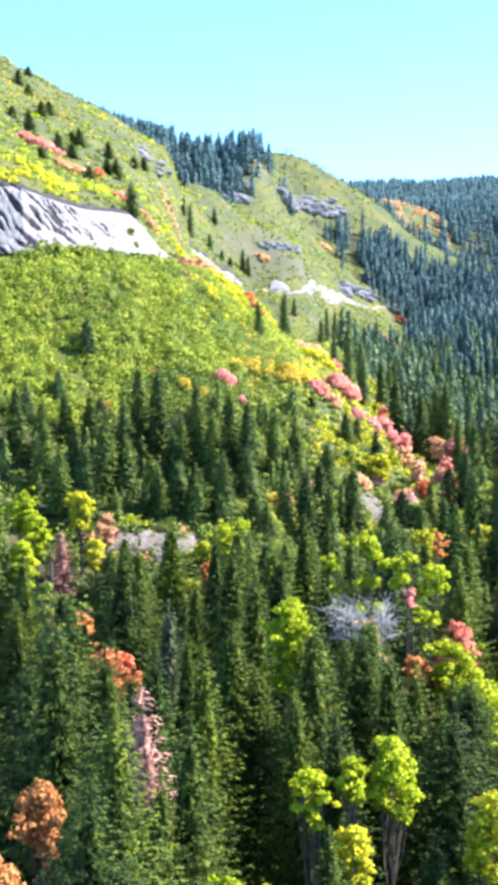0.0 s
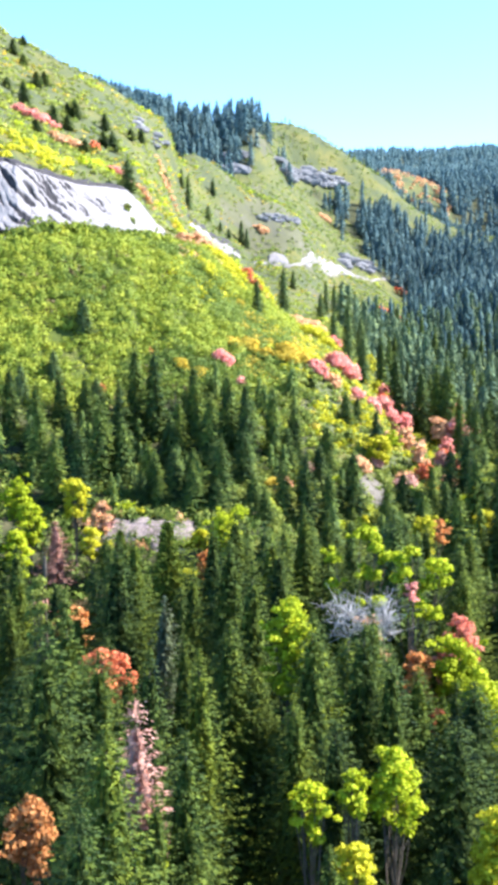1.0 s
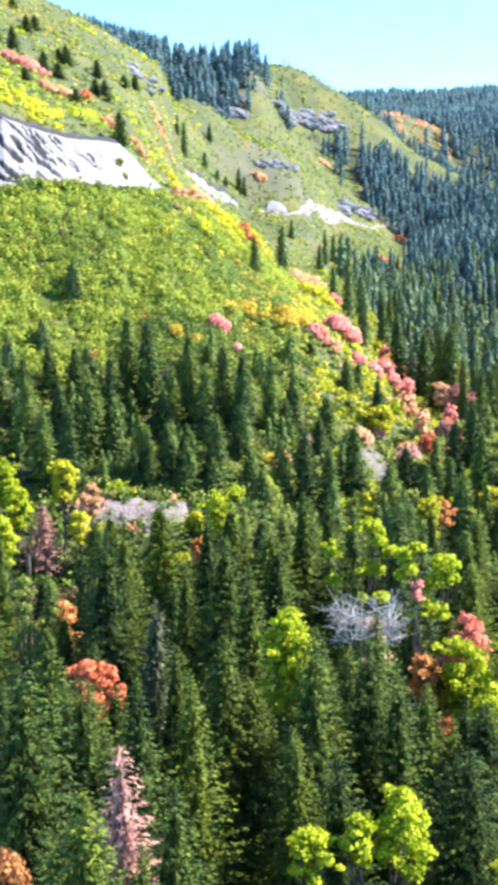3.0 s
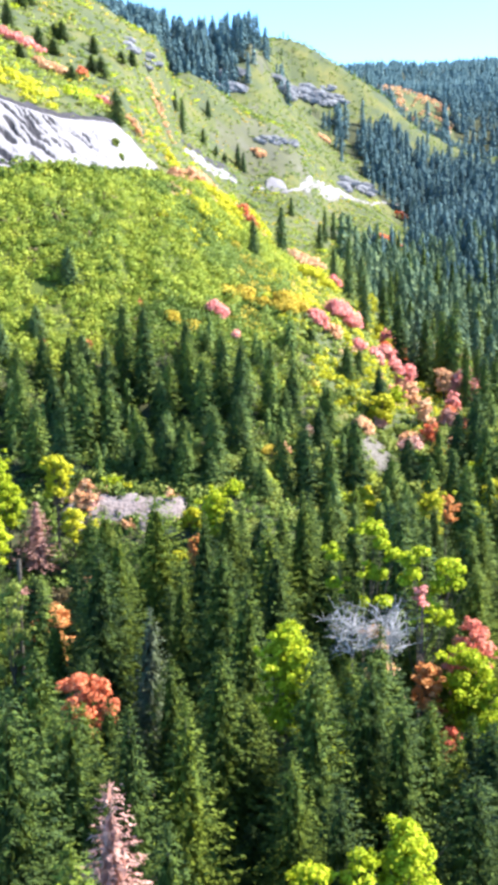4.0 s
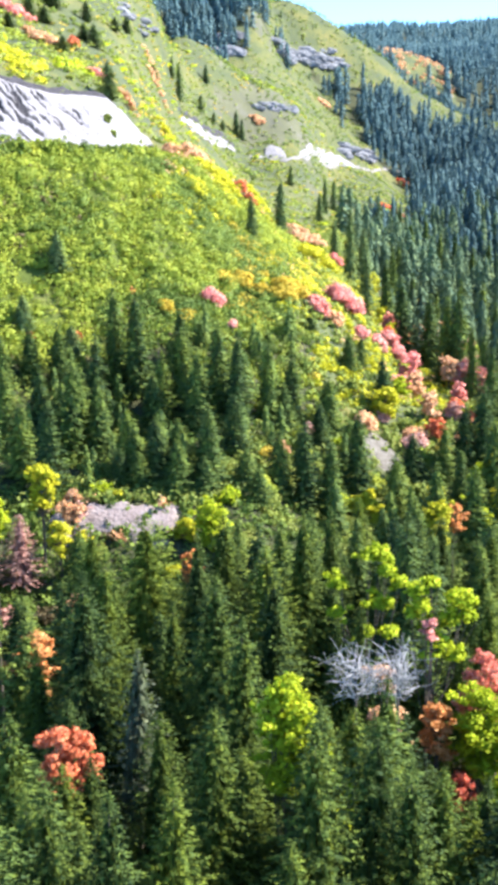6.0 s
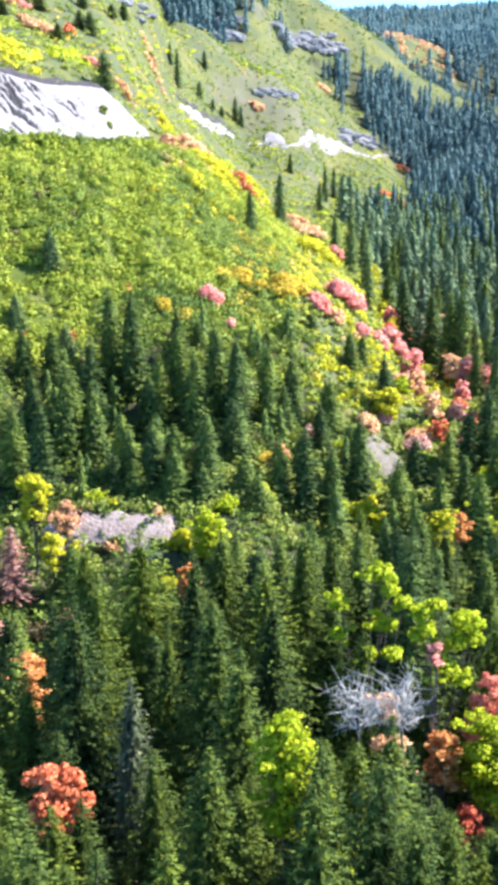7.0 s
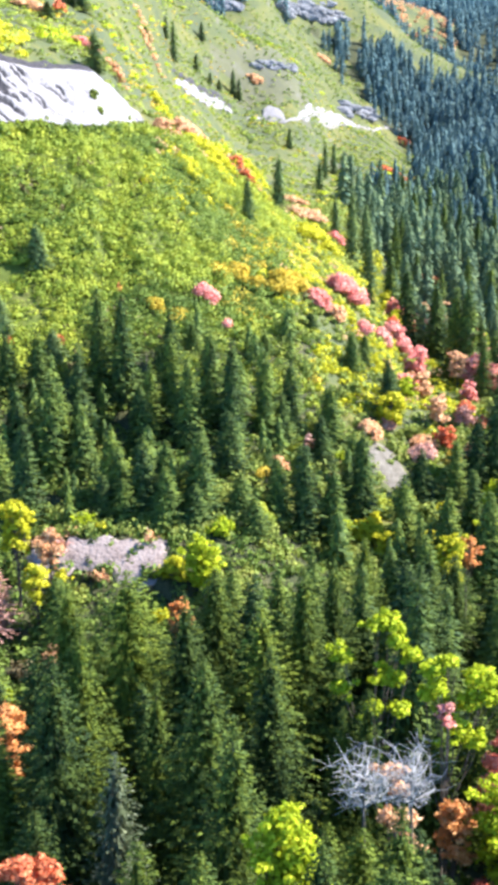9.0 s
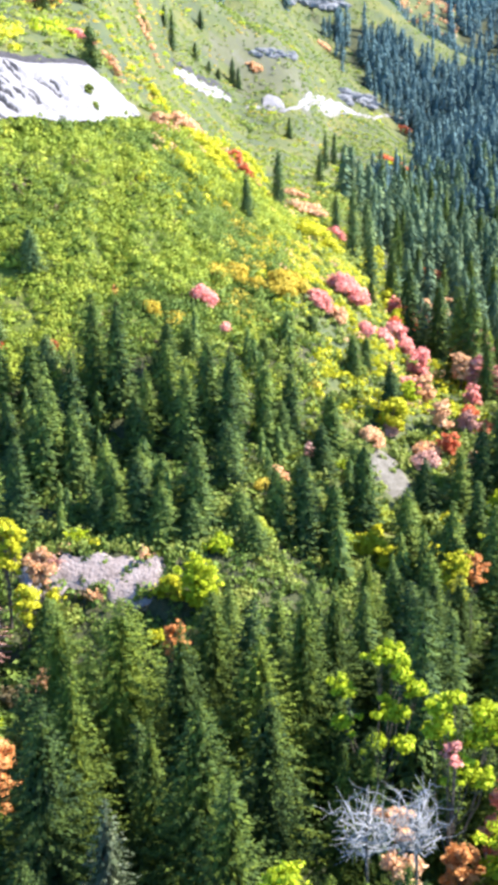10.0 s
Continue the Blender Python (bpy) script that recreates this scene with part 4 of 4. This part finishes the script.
valley = np.random.default_rng(91)
for leaf, n, label in [(M_PINK, 9, "soft pink maple among firs of the side valley"), (M_PEACH, 7, "peach and tan maple among firs of the side valley"), (M_EMBER, 4, "orange-red maple among firs of the side valley"), (M_LIME, 6, "yellow-green tree among firs of the side valley"), (M_YELLOW, 7, "yellow bush among firs of the side valley")]:
    for _ in range(n):
        y = float(valley.uniform(195, 330))
        x = float(valley.uniform(0.1, 0.2)) * (y - 17)
        r = float(valley.uniform(1.4, 2.6))
        broadleaf("maple", x, y, height(x, y) + r * 2.6, r, leaf, label, n=9, low=0.3, per=85, size=0.28, group="maples of the side valley")


for u, share, r in [(-0.111, 0.45, 1.1), (-0.106, 0.3, 0.8)]:
    y = float(cut_foot(u) + (cut_top(u) - cut_foot(u)) * share)
    ob = broadleaf("shrub", u * (y - 17), y, height(u * (y - 17), y) + 2.2 + r, r, M_OAK_SOFT, "pale green shrub rooted in the road cut", "shrub", n=7, low=0.5, per=70, size=0.28)


# ---- brush and far woods ----
def stuff(name, pieces, mats, label, category, idx=None):
    v, f = joined(pieces)
    return tagged(new(name, mesh_of(name, v, f, mats, idx, False, np.concatenate([p[2] for p in pieces]))), label, category, "", "stuff")


def scatter(n, y0, y1, test, x_of=0.27, seed=1, power=1.0):
    g = np.random.default_rng(seed)
    y = y0 + (y1 - y0) * g.uniform(0, 1, n) ** power
    x = g.uniform(-1, 1, n) * (x_of * (y - 10) + 4)
    ok = test(x, y)
    return x[ok], y[ok], g


def off_road(x, y):
    u = bearing(x, y)
    return (y > cut_top(u) + 1.5) | ((u > -0.071) & (y > rim(u)))


def off_scree(x, y):
    u = bearing(x, y)
    lower, upper = np.interp(u, [0.098, 0.143], [190, 181]), np.interp(u, [0.098, 0.12, 0.143], [198, 197, 184])
    return ~((u > 0.102) & (u < 0.138) & (y > lower + 0.5) & (y < upper) & patch(x, y, 0.5, 1.0, -0.7, 9))


def brush(name, n, y0, y1, test, mat, label, r=(0.9, 1.7), count=34, size=0.36, seed=1, squash=0.75, x_of=0.27):
    x, y, g = scatter(n, y0, y1, lambda a, c: test(a, c) & off_scree(a, c), x_of, seed)
    z = land(x, y)
    pieces = []
    for a, b, c in zip(x, y, z):
        k = g.uniform(*r)
        pieces.append(leaves(g, (a, b, c + k * 0.35), k, count, size, squash, 0.18 if squash > 0.5 else 1.2, 0.14, 0.35))
    if pieces:
        stuff(name, pieces, [mat], label, "brush")


def patch(x, y, s, k, lo, hi):
    """A wandering field of numbers, to part the brush into drifts of one colour."""
    w = np.sin(x * s + k) * np.cos(y * s * 0.8 - k * 1.7) + 0.6 * np.sin((x + y) * s * 1.9 + 2.1 * k) + 0.4 * np.sin((x - y) * s * 3.1 + k)
    return (w > lo) & (w <= hi)


brush("oak_brush", 9000, 183, 300, lambda x, y: brush_slope(x, y) & patch(x, y, 0.06, 1.0, -0.25, 9), M_OAK, "yellow-green oak brush covering the hillside", (1.0, 2.2), 72, 0.24, seed=11)
brush("oak_brush", 7000, 183, 300, lambda x, y: brush_slope(x, y) & patch(x, y, 0.06, 1.0, -9, 0.0), M_OAK_DARK, "dull green oak brush covering the hillside", (1.0, 2.2), 72, 0.24, seed=12)
brush("oak_brush", 2600, 183, 226, lambda x, y: brush_slope(x, y) & (x < 2) & patch(x, y, 0.13, 6.0, -0.5, 9), M_OAK, "yellow-green oak brush low on the hillside", (0.85, 1.6), 60, 0.24, seed=24)
brush("oak_brush", 2600, 183, 240, lambda x, y: brush_slope(x, y) & patch(x, y, 0.2, 2.2, 0.6, 9) & (x < -8), M_OAK_BROWN, "withered brown oak brush on the hillside", (0.6, 1.2), 26, 0.3, seed=13)
brush("yellow_brush", 13000, 203, 340, lambda x, y: (open_slope(x, y) | brush_slope(x, y)) & (bearing(x, y) > 0.012 - 0.0001 * (y - 200)) & (bearing(x, y) < 0.2) & patch(x, y, 0.16, 0.4, -0.2, 9), M_YELLOW, "golden yellow brush on the sunny slope", (0.6, 1.3), 26, 0.34, seed=14)
brush("slope_brush", 13000, 165, 400, lambda x, y: open_slope(x, y) & (bearing(x, y) > -0.06), M_OAK_SOFT, "pale green and yellow brush on the open slope", (0.6, 1.4), 22, 0.36, seed=15)
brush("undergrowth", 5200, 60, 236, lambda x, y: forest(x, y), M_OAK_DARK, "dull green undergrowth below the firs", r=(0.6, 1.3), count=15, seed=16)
brush("undergrowth", 3000, 186, 238, lambda x, y: forest(x, y) & (bearing(x, y) > -0.06), M_OAK, "yellow-green bushes between the upper firs", (0.6, 1.3), 30, 0.26, seed=63)
brush("undergrowth", 2600, 158, 232, lambda x, y: forest(x, y) & patch(x, y, 0.2, 4.0, -0.5, 9), M_OAK_SOFT, "grey-green bushes between the firs of the slope", (0.9, 1.9), 40, 0.26, seed=31)
brush("hillside_scrub", 6500, 240, 1020, lambda x, y: open_slope(x, y) & off_road(x, y), M_OAK_SOFT, "low yellow-green scrub on the high hillside", r=(0.8, 2.0), count=12, size=0.5, seed=17, squash=0.3)
brush("hillside_scrub", 9000, 240, 760, lambda x, y: open_slope(x, y) & off_road(x, y) & ~stony(x, y) & patch(x, y, 0.07, 8.0, 0.05, 9), M_OAK, "bright green scrub in drifts on the high hillside", r=(0.7, 1.6), count=12, size=0.42, seed=51, squash=0.4)
brush("hillside_scrub", 5000, 240, 900, lambda x, y: open_slope(x, y) & off_road(x, y) & patch(x, y, 0.09, 2.0, 0.25, 9), M_OAK_DARK, "dull green scrub in drifts on the high hillside", r=(0.7, 1.6), count=12, size=0.42, seed=52, squash=0.45)
brush("hillside_scrub", 3600, 300, 760, lambda x, y: open_slope(x, y) & off_road(x, y) & patch(x, y, 0.05, 6.0, 0.45, 9), M_OCHRE, "straw-yellow scrub in drifts on the high hillside", r=(0.7, 1.6), count=9, size=0.42, seed=53, squash=0.3)
brush("hillside_scrub", 1500, 240, 820, lambda x, y: open_slope(x, y) & off_road(x, y) & patch(x, y, 0.045, 3.0, 0.75, 9), M_LIME, "bright yellow scrub on the high hillside", r=(1.2, 2.8), count=26, size=0.6, seed=18, squash=0.35)


brush("rim_brush", 5000, 205, 290, lambda x, y: (np.abs(y - rim(bearing(x, y)) + 1.5) < 3.2) & (bearing(x, y) < -0.07), M_OAK, "tall green brush along the edge of the road bench", (1.0, 2.3), 60, 0.34, seed=27)
brush("peach_brush", 1000, 203, 300, lambda x, y: (bearing(x, y) > 0.02) & (bearing(x, y) < 0.17) & ~forest(x, y) & patch(x, y, 0.19, 7.0, 0.5, 9), M_PEACH, "peach and ochre maple brush on the sunny slope", (0.6, 1.4), 26, 0.3, seed=33)
brush("rim_drift", 4200, 225, 370, lambda x, y: (bearing(x, y) > -0.075) & (bearing(x, y) < 0.03) & (y > rim(bearing(x, y)) - 60) & (y < rim(bearing(x, y)) + 8) & patch(x, y, 0.11, 2.0, 0.1, 9), M_YELLOW, "golden shrubs along the rim of the slope", (0.7, 1.6), 28, 0.36, seed=41)
brush("rim_drift", 2600, 245, 370, lambda x, y: (bearing(x, y) > -0.075) & (bearing(x, y) < 0.05) & (y > rim(bearing(x, y)) - 32) & (y < rim(bearing(x, y)) + 8) & patch(x, y, 0.12, 4.0, 0.25, 9), M_PEACH, "peach maple shrubs along the rim of the slope", (0.7, 1.6), 28, 0.36, seed=42)
brush("ochre_brush", 2600, 205, 262, lambda x, y: (bearing(x, y) > -0.015) & (bearing(x, y) < 0.06) & ~forest(x, y) & patch(x, y, 0.17, 3.3, 0.1, 9), M_OCHRE, "ochre yellow maple brush low on the slope", (0.8, 1.6), 34, 0.32, seed=43)
brush("roadside_brush", 2000, 138, 163, lambda x, y: (np.abs(bearing(x, y)) < 0.22) & ~((y > 151.5) & (y < 158.5) & (x > -23) & (x < -7)), M_OAK_DARK, "dull green brush beside the lower road", (0.5, 1.1), 26, 0.22, seed=61)
brush("edge_scrub", 1500, 159, 182, lambda x, y: (bearing(x, y) > np.interp(y, [160, 162.5], [-0.15, -0.03])) & (bearing(x, y) < 0.1), M_OAK_SOFT, "pale olive scrub along the edge of the wood", (0.6, 1.3), 24, 0.26, seed=23)
brush("yellow_drift", 3600, 236, 300, lambda x, y: (bearing(x, y) < -0.16) & (y > cut_top(bearing(x, y)) + 5) & (y < cut_top(bearing(x, y)) + 24) & patch(x, y, 0.12, 1.0, -1.1, 9), M_YELLOW, "drift of bright yellow shrubs above the road cut", (0.8, 1.5), 26, 0.4, seed=21)
brush("orange_brush", 2600, 1130, 1330, lambda x, y: (bearing(x, y) > 0.092) & (bearing(x, y) < 0.17) & patch(x, y, 0.02, 2.0, -0.3, 9), M_PEACH, "orange maple brush on the far ridge", (1.5, 3.5), 16, 1.2, seed=22)


def far_wood(name, n, y0, y1, test, mat, label, tall, seed, wide=0.17, power=1.0, tiers=7, x_of=0.27, spikes=6, gap=0.0, boughs=False):
    x, y, g = scatter(n, y0, y1, test, x_of, seed, power)
    if gap:
        ok = np.array([clear_of(a, b, gap) for a, b in zip(x, y)])
        x, y = x[ok], y[ok]
    z = land(x, y)
    kinds = [cone_fir(np.random.default_rng(seed * 10 + k), wide * (0.85 + 0.1 * k), tiers, spikes) for k in range(5)]
    if boughs:
        kinds = [fir_crown(np.random.default_rng(seed * 10 + k), 13.0, 13 * wide, 18, 6, 2, low=0.03, lean=0.62)[0] / 13 for k in range(5)]
    pieces = []
    soft_n = [fir_normals(v, np.random.default_rng(seed), 0.2) for v in kinds]
    for a, b, c in zip(x, y, z):
        h, t = g.uniform(*tall), g.uniform(0, 6.28)
        k, w = int(g.integers(0, 5)), h * g.uniform(0.8, 1.25)
        spin = np.array(((math.cos(t), math.sin(t), 0), (-math.sin(t), math.cos(t), 0), (0, 0, 1)))
        v = (kinds[k] * (w, w, h)) @ spin + (a, b, c)
        pieces.append((v, np.arange(len(v)).reshape(-1, 3), soft_n[k] @ spin))
    stuff(name, pieces, [mat], label, "woodland")


far_wood("fir_wood", 170, 46, 152, lambda x, y: forest(x, y) & ~((y > 133) & (x > -23) & (x < -2.5)), M_FIR, "young firs filling the gaps of the valley wood", (4, 8), 39, 0.22, gap=2.0, boughs=True)
far_wood("fir_wood", 300, 160, 236, forest, M_FIR_SLOPE, "close-set young firs below the brush slope", (3, 7), 35, 0.24, tiers=12, spikes=9, gap=1.6)
far_wood("fir_wood", 480, 225, 420, forest, M_FIR_MID_HAZED, "close-set tall firs at the foot of the hollow", (9, 18), 36, 0.2, tiers=16, spikes=14, gap=3.2)
far_wood("fir_wood", 1100, 400, 600, forest, M_FIR_MID_HAZED, "close-set firs in the hollow", (10, 20), 37, 0.18, tiers=14, spikes=10, power=1.3)
far_wood("far_wood", 1100, 470, 640, forest, M_FIR_FAR_HAZED, "dense dark conifer wood in the hollow, haze-tinted", (10, 20), 31, 0.17, tiers=12, spikes=9, power=0.7)
far_wood("far_wood", 5600, 620, 1080, forest, M_FIR_RIDGE_HAZED, "dense dark conifer wood on the shaded far slope, haze-tinted", (12, 22), 32, 0.2, tiers=10, spikes=8)
far_wood("far_wood", 4200, 1070, 1700, forest, M_FIR_RIDGE_HAZED, "distant conifer wood tinted blue-green for haze", (14, 24), 33, 0.21, tiers=7)
far_wood("far_wood", 7000, 1700, 3200, forest, M_FIR_RIDGE_HAZED, "distant haze-tinted conifer wood along the skyline", (13, 22), 34, 0.27, tiers=4, spikes=5)
far_wood("fir_wood", 420, 880, 1045, lambda x, y: (bearing(x, y) > 0.005) & (bearing(x, y) < 0.1) & patch(x, y, 0.05, 1.0, 0.2, 9), M_FIR_MID_HAZED, "scattered small firs on the bare ridge", (3, 7), 38, 0.24, tiers=6)
brush("hillside_scrub", 9000, 560, 1045, lambda x, y: open_slope(x, y) & patch(x, y, 0.05, 2.5, -0.1, 9), M_OAK_DARK, "dull green scrub on the far open slopes", (0.8, 1.9), 7, 0.7, seed=71, squash=0.45)
brush("hillside_scrub", 6000, 560, 1045, lambda x, y: open_slope(x, y) & patch(x, y, 0.04, 5.5, 0.1, 9), M_OAK_SOFT, "pale olive scrub on the far open slopes", (0.8, 1.6), 6, 0.65, seed=72, squash=0.3)
brush("ridge_scrub", 1500, 880, 1045, lambda x, y: (bearing(x, y) > 0.0) & (bearing(x, y) < 0.11) & ~forest(x, y), M_OAK_SOFT, "low shrubs on the bare ridge", (1.0, 2.4), 16, 0.7, seed=29)
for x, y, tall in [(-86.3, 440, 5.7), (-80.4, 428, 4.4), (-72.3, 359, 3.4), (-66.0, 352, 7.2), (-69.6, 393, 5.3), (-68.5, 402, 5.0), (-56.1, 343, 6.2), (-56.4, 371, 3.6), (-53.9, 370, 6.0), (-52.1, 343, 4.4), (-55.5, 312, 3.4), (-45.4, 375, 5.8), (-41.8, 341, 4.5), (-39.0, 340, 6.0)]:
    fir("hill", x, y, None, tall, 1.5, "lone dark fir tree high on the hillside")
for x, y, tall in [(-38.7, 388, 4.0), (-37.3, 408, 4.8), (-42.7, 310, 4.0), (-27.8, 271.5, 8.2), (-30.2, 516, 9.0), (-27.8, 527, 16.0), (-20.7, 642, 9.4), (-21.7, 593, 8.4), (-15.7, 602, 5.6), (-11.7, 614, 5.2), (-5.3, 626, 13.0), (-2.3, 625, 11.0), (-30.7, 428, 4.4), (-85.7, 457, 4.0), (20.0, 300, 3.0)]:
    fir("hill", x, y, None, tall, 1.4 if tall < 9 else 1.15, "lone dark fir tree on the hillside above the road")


# ---- road bench, cut bank and bare ground ----
def draped(name, us, lower, upper, lift, rough, mat, label, category, kind="", rows=40, seed=1.0, earth_shade=None):
    """A bare strip laid on the slope between two lines, given by bearing; its face is broken into ribs."""
    v = np.linspace(0, 1, rows)
    U, V = np.meshgrid(us, v, indexing="ij")
    Y = lower(U) + (upper(U) - lower(U)) * V
    X = U * (Y - 17)
    lie = X + 13 * V + 1.2 * (vnoise(X * 0.4, V * 5, seed + 1) - 0.5)
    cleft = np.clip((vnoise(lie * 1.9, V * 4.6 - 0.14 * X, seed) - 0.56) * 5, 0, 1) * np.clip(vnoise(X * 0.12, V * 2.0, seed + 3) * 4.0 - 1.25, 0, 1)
    cleft = cleft * (1.0 if earth_shade else 0.15)
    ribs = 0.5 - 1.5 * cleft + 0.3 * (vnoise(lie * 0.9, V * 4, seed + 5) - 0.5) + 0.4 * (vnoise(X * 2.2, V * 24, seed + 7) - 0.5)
    ribs = np.maximum(ribs, -1.4)
    fade = np.minimum(1, np.minimum(V, 1 - V) * 6)
    edge = np.minimum(1, np.minimum((U - us[0]), (us[-1] - U)) / (us[-1] - us[0]) * 14)
    Z = land(X, Y) + (lift + rough * ribs * fade) * edge - 0.25 * (1 - np.minimum(fade, edge))
    me = sheet(name, X, Y, Z, [mat, earth_shade or mat], False)
    # Faces deep in a cleft take the dark colour: soil plus painted-in shade.
    if earth_shade:
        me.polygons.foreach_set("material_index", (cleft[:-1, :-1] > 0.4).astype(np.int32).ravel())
    return tagged(new(name, me), label, category, "", kind)


draped("road_cut", np.linspace(-0.3, -0.071, 420), cut_foot, cut_top, 1.6, 1.1, M_CUT, "pale limestone road cut with clefts of dark earth and painted shade", "road cut", "structure", 90, earth_shade=M_EARTH_SHADE)
draped("road", np.linspace(-0.3, -0.073, 120), lambda u: rim(u) + 0.5, cut_foot, 0.3, 0.02, M_ROAD, "dusty pale mountain road on its bench", "road", "structure", 8)
draped("soil_bank", np.linspace(-0.3, -0.1, 160), lambda u: cut_top(u) - 0.9 + 1.2 * vnoise(u * 160, 0 * u, 2), lambda u: cut_top(u) + 0.3 + 1.9 * vnoise(u * 110, 0 * u, 5) ** 2, 1.6, 0.7, M_EARTH_SHADE, "dark overhanging soil edge above the road cut", "soil bank", "structure", 8)


def contour(u, z, y0, y1):
    """How far off along each bearing the ground first climbs past the height z."""
    ys = np.linspace(y0, y1, 160)
    U, Y = np.meshgrid(np.atleast_1d(u), ys, indexing="ij")
    over = land(U * (Y - 17), Y) > z
    return np.where(over.any(1), ys[over.argmax(1)], y1)


def between(us, low, high):
    """Lower and upper line of a strip, each given as depths at a few bearings."""
    return (lambda U: np.interp(U, us, low)), (lambda U: np.interp(U, us, high))


low, high = between([-0.0537, -0.0431, -0.0316, -0.02, -0.0084], [485, 515, 547, 586, 600], [495, 543, 580, 598, 605])
draped("road_cut", np.linspace(-0.0537, -0.0084, 110), low, high, 0.8, 0.5, M_CUT, "pale limestone road cut behind the spur", "road cut", "structure", 22)
low, high = between([-0.056, -0.0431, -0.0316, -0.02, -0.0084], [497, 542, 579, 597, 605], [503, 552, 586, 603, 608])
draped("soil_bank", np.linspace(-0.056, -0.0084, 90), low, high, 1.3, 0.5, M_EARTH_SHADE, "dark soil edge above the farther road cut", "soil bank", "structure", 6)
low, high = between([0.014, 0.0196, 0.0281, 0.0325], [611, 610, 609, 610], [617, 621, 620, 614])
draped("road_cut", np.linspace(0.014, 0.0325, 60), low, high, 0.8, 0.4, M_CUT, "small pale limestone road cut on the open slope", "road cut", "structure", 18)
low, high = between([0.043, 0.05, 0.0617, 0.0758, 0.0862, 0.091], [621, 632, 694, 748, 765, 778], [626, 648, 735, 783, 785, 782])
draped("road_cut", np.linspace(0.043, 0.091, 140), low, high, 0.8, 0.5, M_CUT, "far pale limestone road cut", "road cut", "structure", 24)
low, high = between([0.0, 0.014, 0.0325, 0.043, 0.05, 0.0617, 0.0758, 0.091, 0.1134, 0.1333], [600, 608, 606, 617, 628, 688, 742, 777, 830, 852], [604, 612, 610, 622, 633, 695, 749, 786, 836, 857])
draped("road", np.linspace(0.0, 0.1333, 160), low, high, 0.4, 0.05, M_ROAD, "narrow pale road line along the far slope", "road", "structure", 6)
draped("gravel_bank", np.linspace(-0.165, -0.05, 130), lambda u: 151.8 + 2.6 * vnoise(u * 120, 0 * u, 1), lambda u: 156.5 + 2.6 * vnoise(u * 110, 0 * u, 4), 0.35, 0.32, M_PINKSTONE, "bare pinkish gravel bank below the lower road", "gravel bank", "structure", 24)
draped("scree_patch", np.linspace(0.098, 0.143, 60), lambda u: np.interp(u, [0.098, 0.143], [190, 181]), lambda u: np.interp(u, [0.098, 0.12, 0.143], [198, 197, 184]), 0.25, 0.12, M_SCREE, "bare grey scree on the lower slope", "scree", "structure", 24)


def boulder(g, size):
    bm = bmesh.new()
    bmesh.ops.create_icosphere(bm, subdivisions=2, radius=1)
    k = g.uniform(0, 9)
    for vert in bm.verts:
        c = vert.co
        c *= 1 + 0.35 * noise.noise(c * 1.3 + Vector((k, 0, 0))) + 0.18 * noise.noise(c * 3.1 + Vector((0, k, 0)))
        c.x, c.y, c.z = round(c.x * 2.2) / 2.2 * 0.5 + c.x * 0.5, c.y, round(c.z * 1.8) / 1.8 * 0.6 + c.z * 0.4
        vert.co = Vector((c.x * size[0], c.y * size[1], c.z * size[2]))
    me = bpy.data.meshes.new("boulder")
    bm.to_mesh(me)
    bm.free()
    me.materials.append(M_ROCK)
    return me


def crag(u0, u1, z, y0, y1, n, size, seed, label):
    """A broken band of rock along the slope at about the height z."""
    g = np.random.default_rng(seed)
    us = np.linspace(u0, u1, n)
    ys = contour(us, z, y0, y1)
    mx, my = float(np.mean(us * (ys - 17))), float(np.mean(ys))
    ob = new("rock_outcrop", None)
    ob.matrix_basis = pose(mx, my, height(mx, my))
    tagged(ob, label, "rock outcrop", "outcrops")
    shapes = [boulder(g, (1, 1, 1)) for _ in range(5)]
    for u, y in zip(us, ys):
        for _ in range(2):
            wy = float(y + g.uniform(-1, 1) * size * 2.6)
            wx = float(u * (wy - 17) + g.uniform(-1, 1) * size * 1.1)
            k = size * g.uniform(0.5, 1.1)
            rock = part("boulder", shapes[int(g.integers(0, 5))], ob)
            rock.matrix_basis = Matrix.LocRotScale((wx - mx, wy - my, height(wx, wy) - height(mx, my) + 0.1 * k), Euler((0, 0, float(g.uniform(-0.5, 0.5)))), (k * 2.0, k, k * float(g.uniform(0.6, 1.0))))


crag(0.022, 0.075, 171.0, 850, 1010, 30, 3.6, 1, "grey limestone cliff band below the ridge")
crag(-0.026, -0.006, 164.0, 760, 900, 9, 4.2, 2, "grey rock buttress on the ridge slope")
crag(0.008, 0.04, 114.0, 600, 820, 12, 1.6, 3, "small grey rock outcrop on the hillside")
crag(0.0794, 0.0955, 95.0, 700, 900, 7, 3.6, 4, "dark rock beside the far road cut")
crag(-0.1, -0.075, 128.0, 400, 640, 6, 1.8, 5, "weathered grey rocks near the crest")

broadleaf("broadleaf_tree", -20.6, 114.4, 37.3, 1.7, M_OAK_SOFT, "pale green tree in front of a snag", n=14, low=0.3, per=190, size=0.18)

# ---- a dark snag ----
snag = new("dead_snag", None)
snag.matrix_basis = pose(-20.2, 116.0, height(-20.2, 116.0))
tagged(snag, "dark broken snag standing above the bushes", "dead tree")
h = 38.2 - height(-20.2, 116.0)
part("trunk", mesh_of("trunk", *tube([(0, 0, -1), (0.05, 0, h * 0.5), (0, 0, h - 2.0), (0.02, 0, h - 1.8), (0, 0, h)], [0.18, 0.13, 0.1, 0.2, 0.17], 8), [M_BARK]), snag)
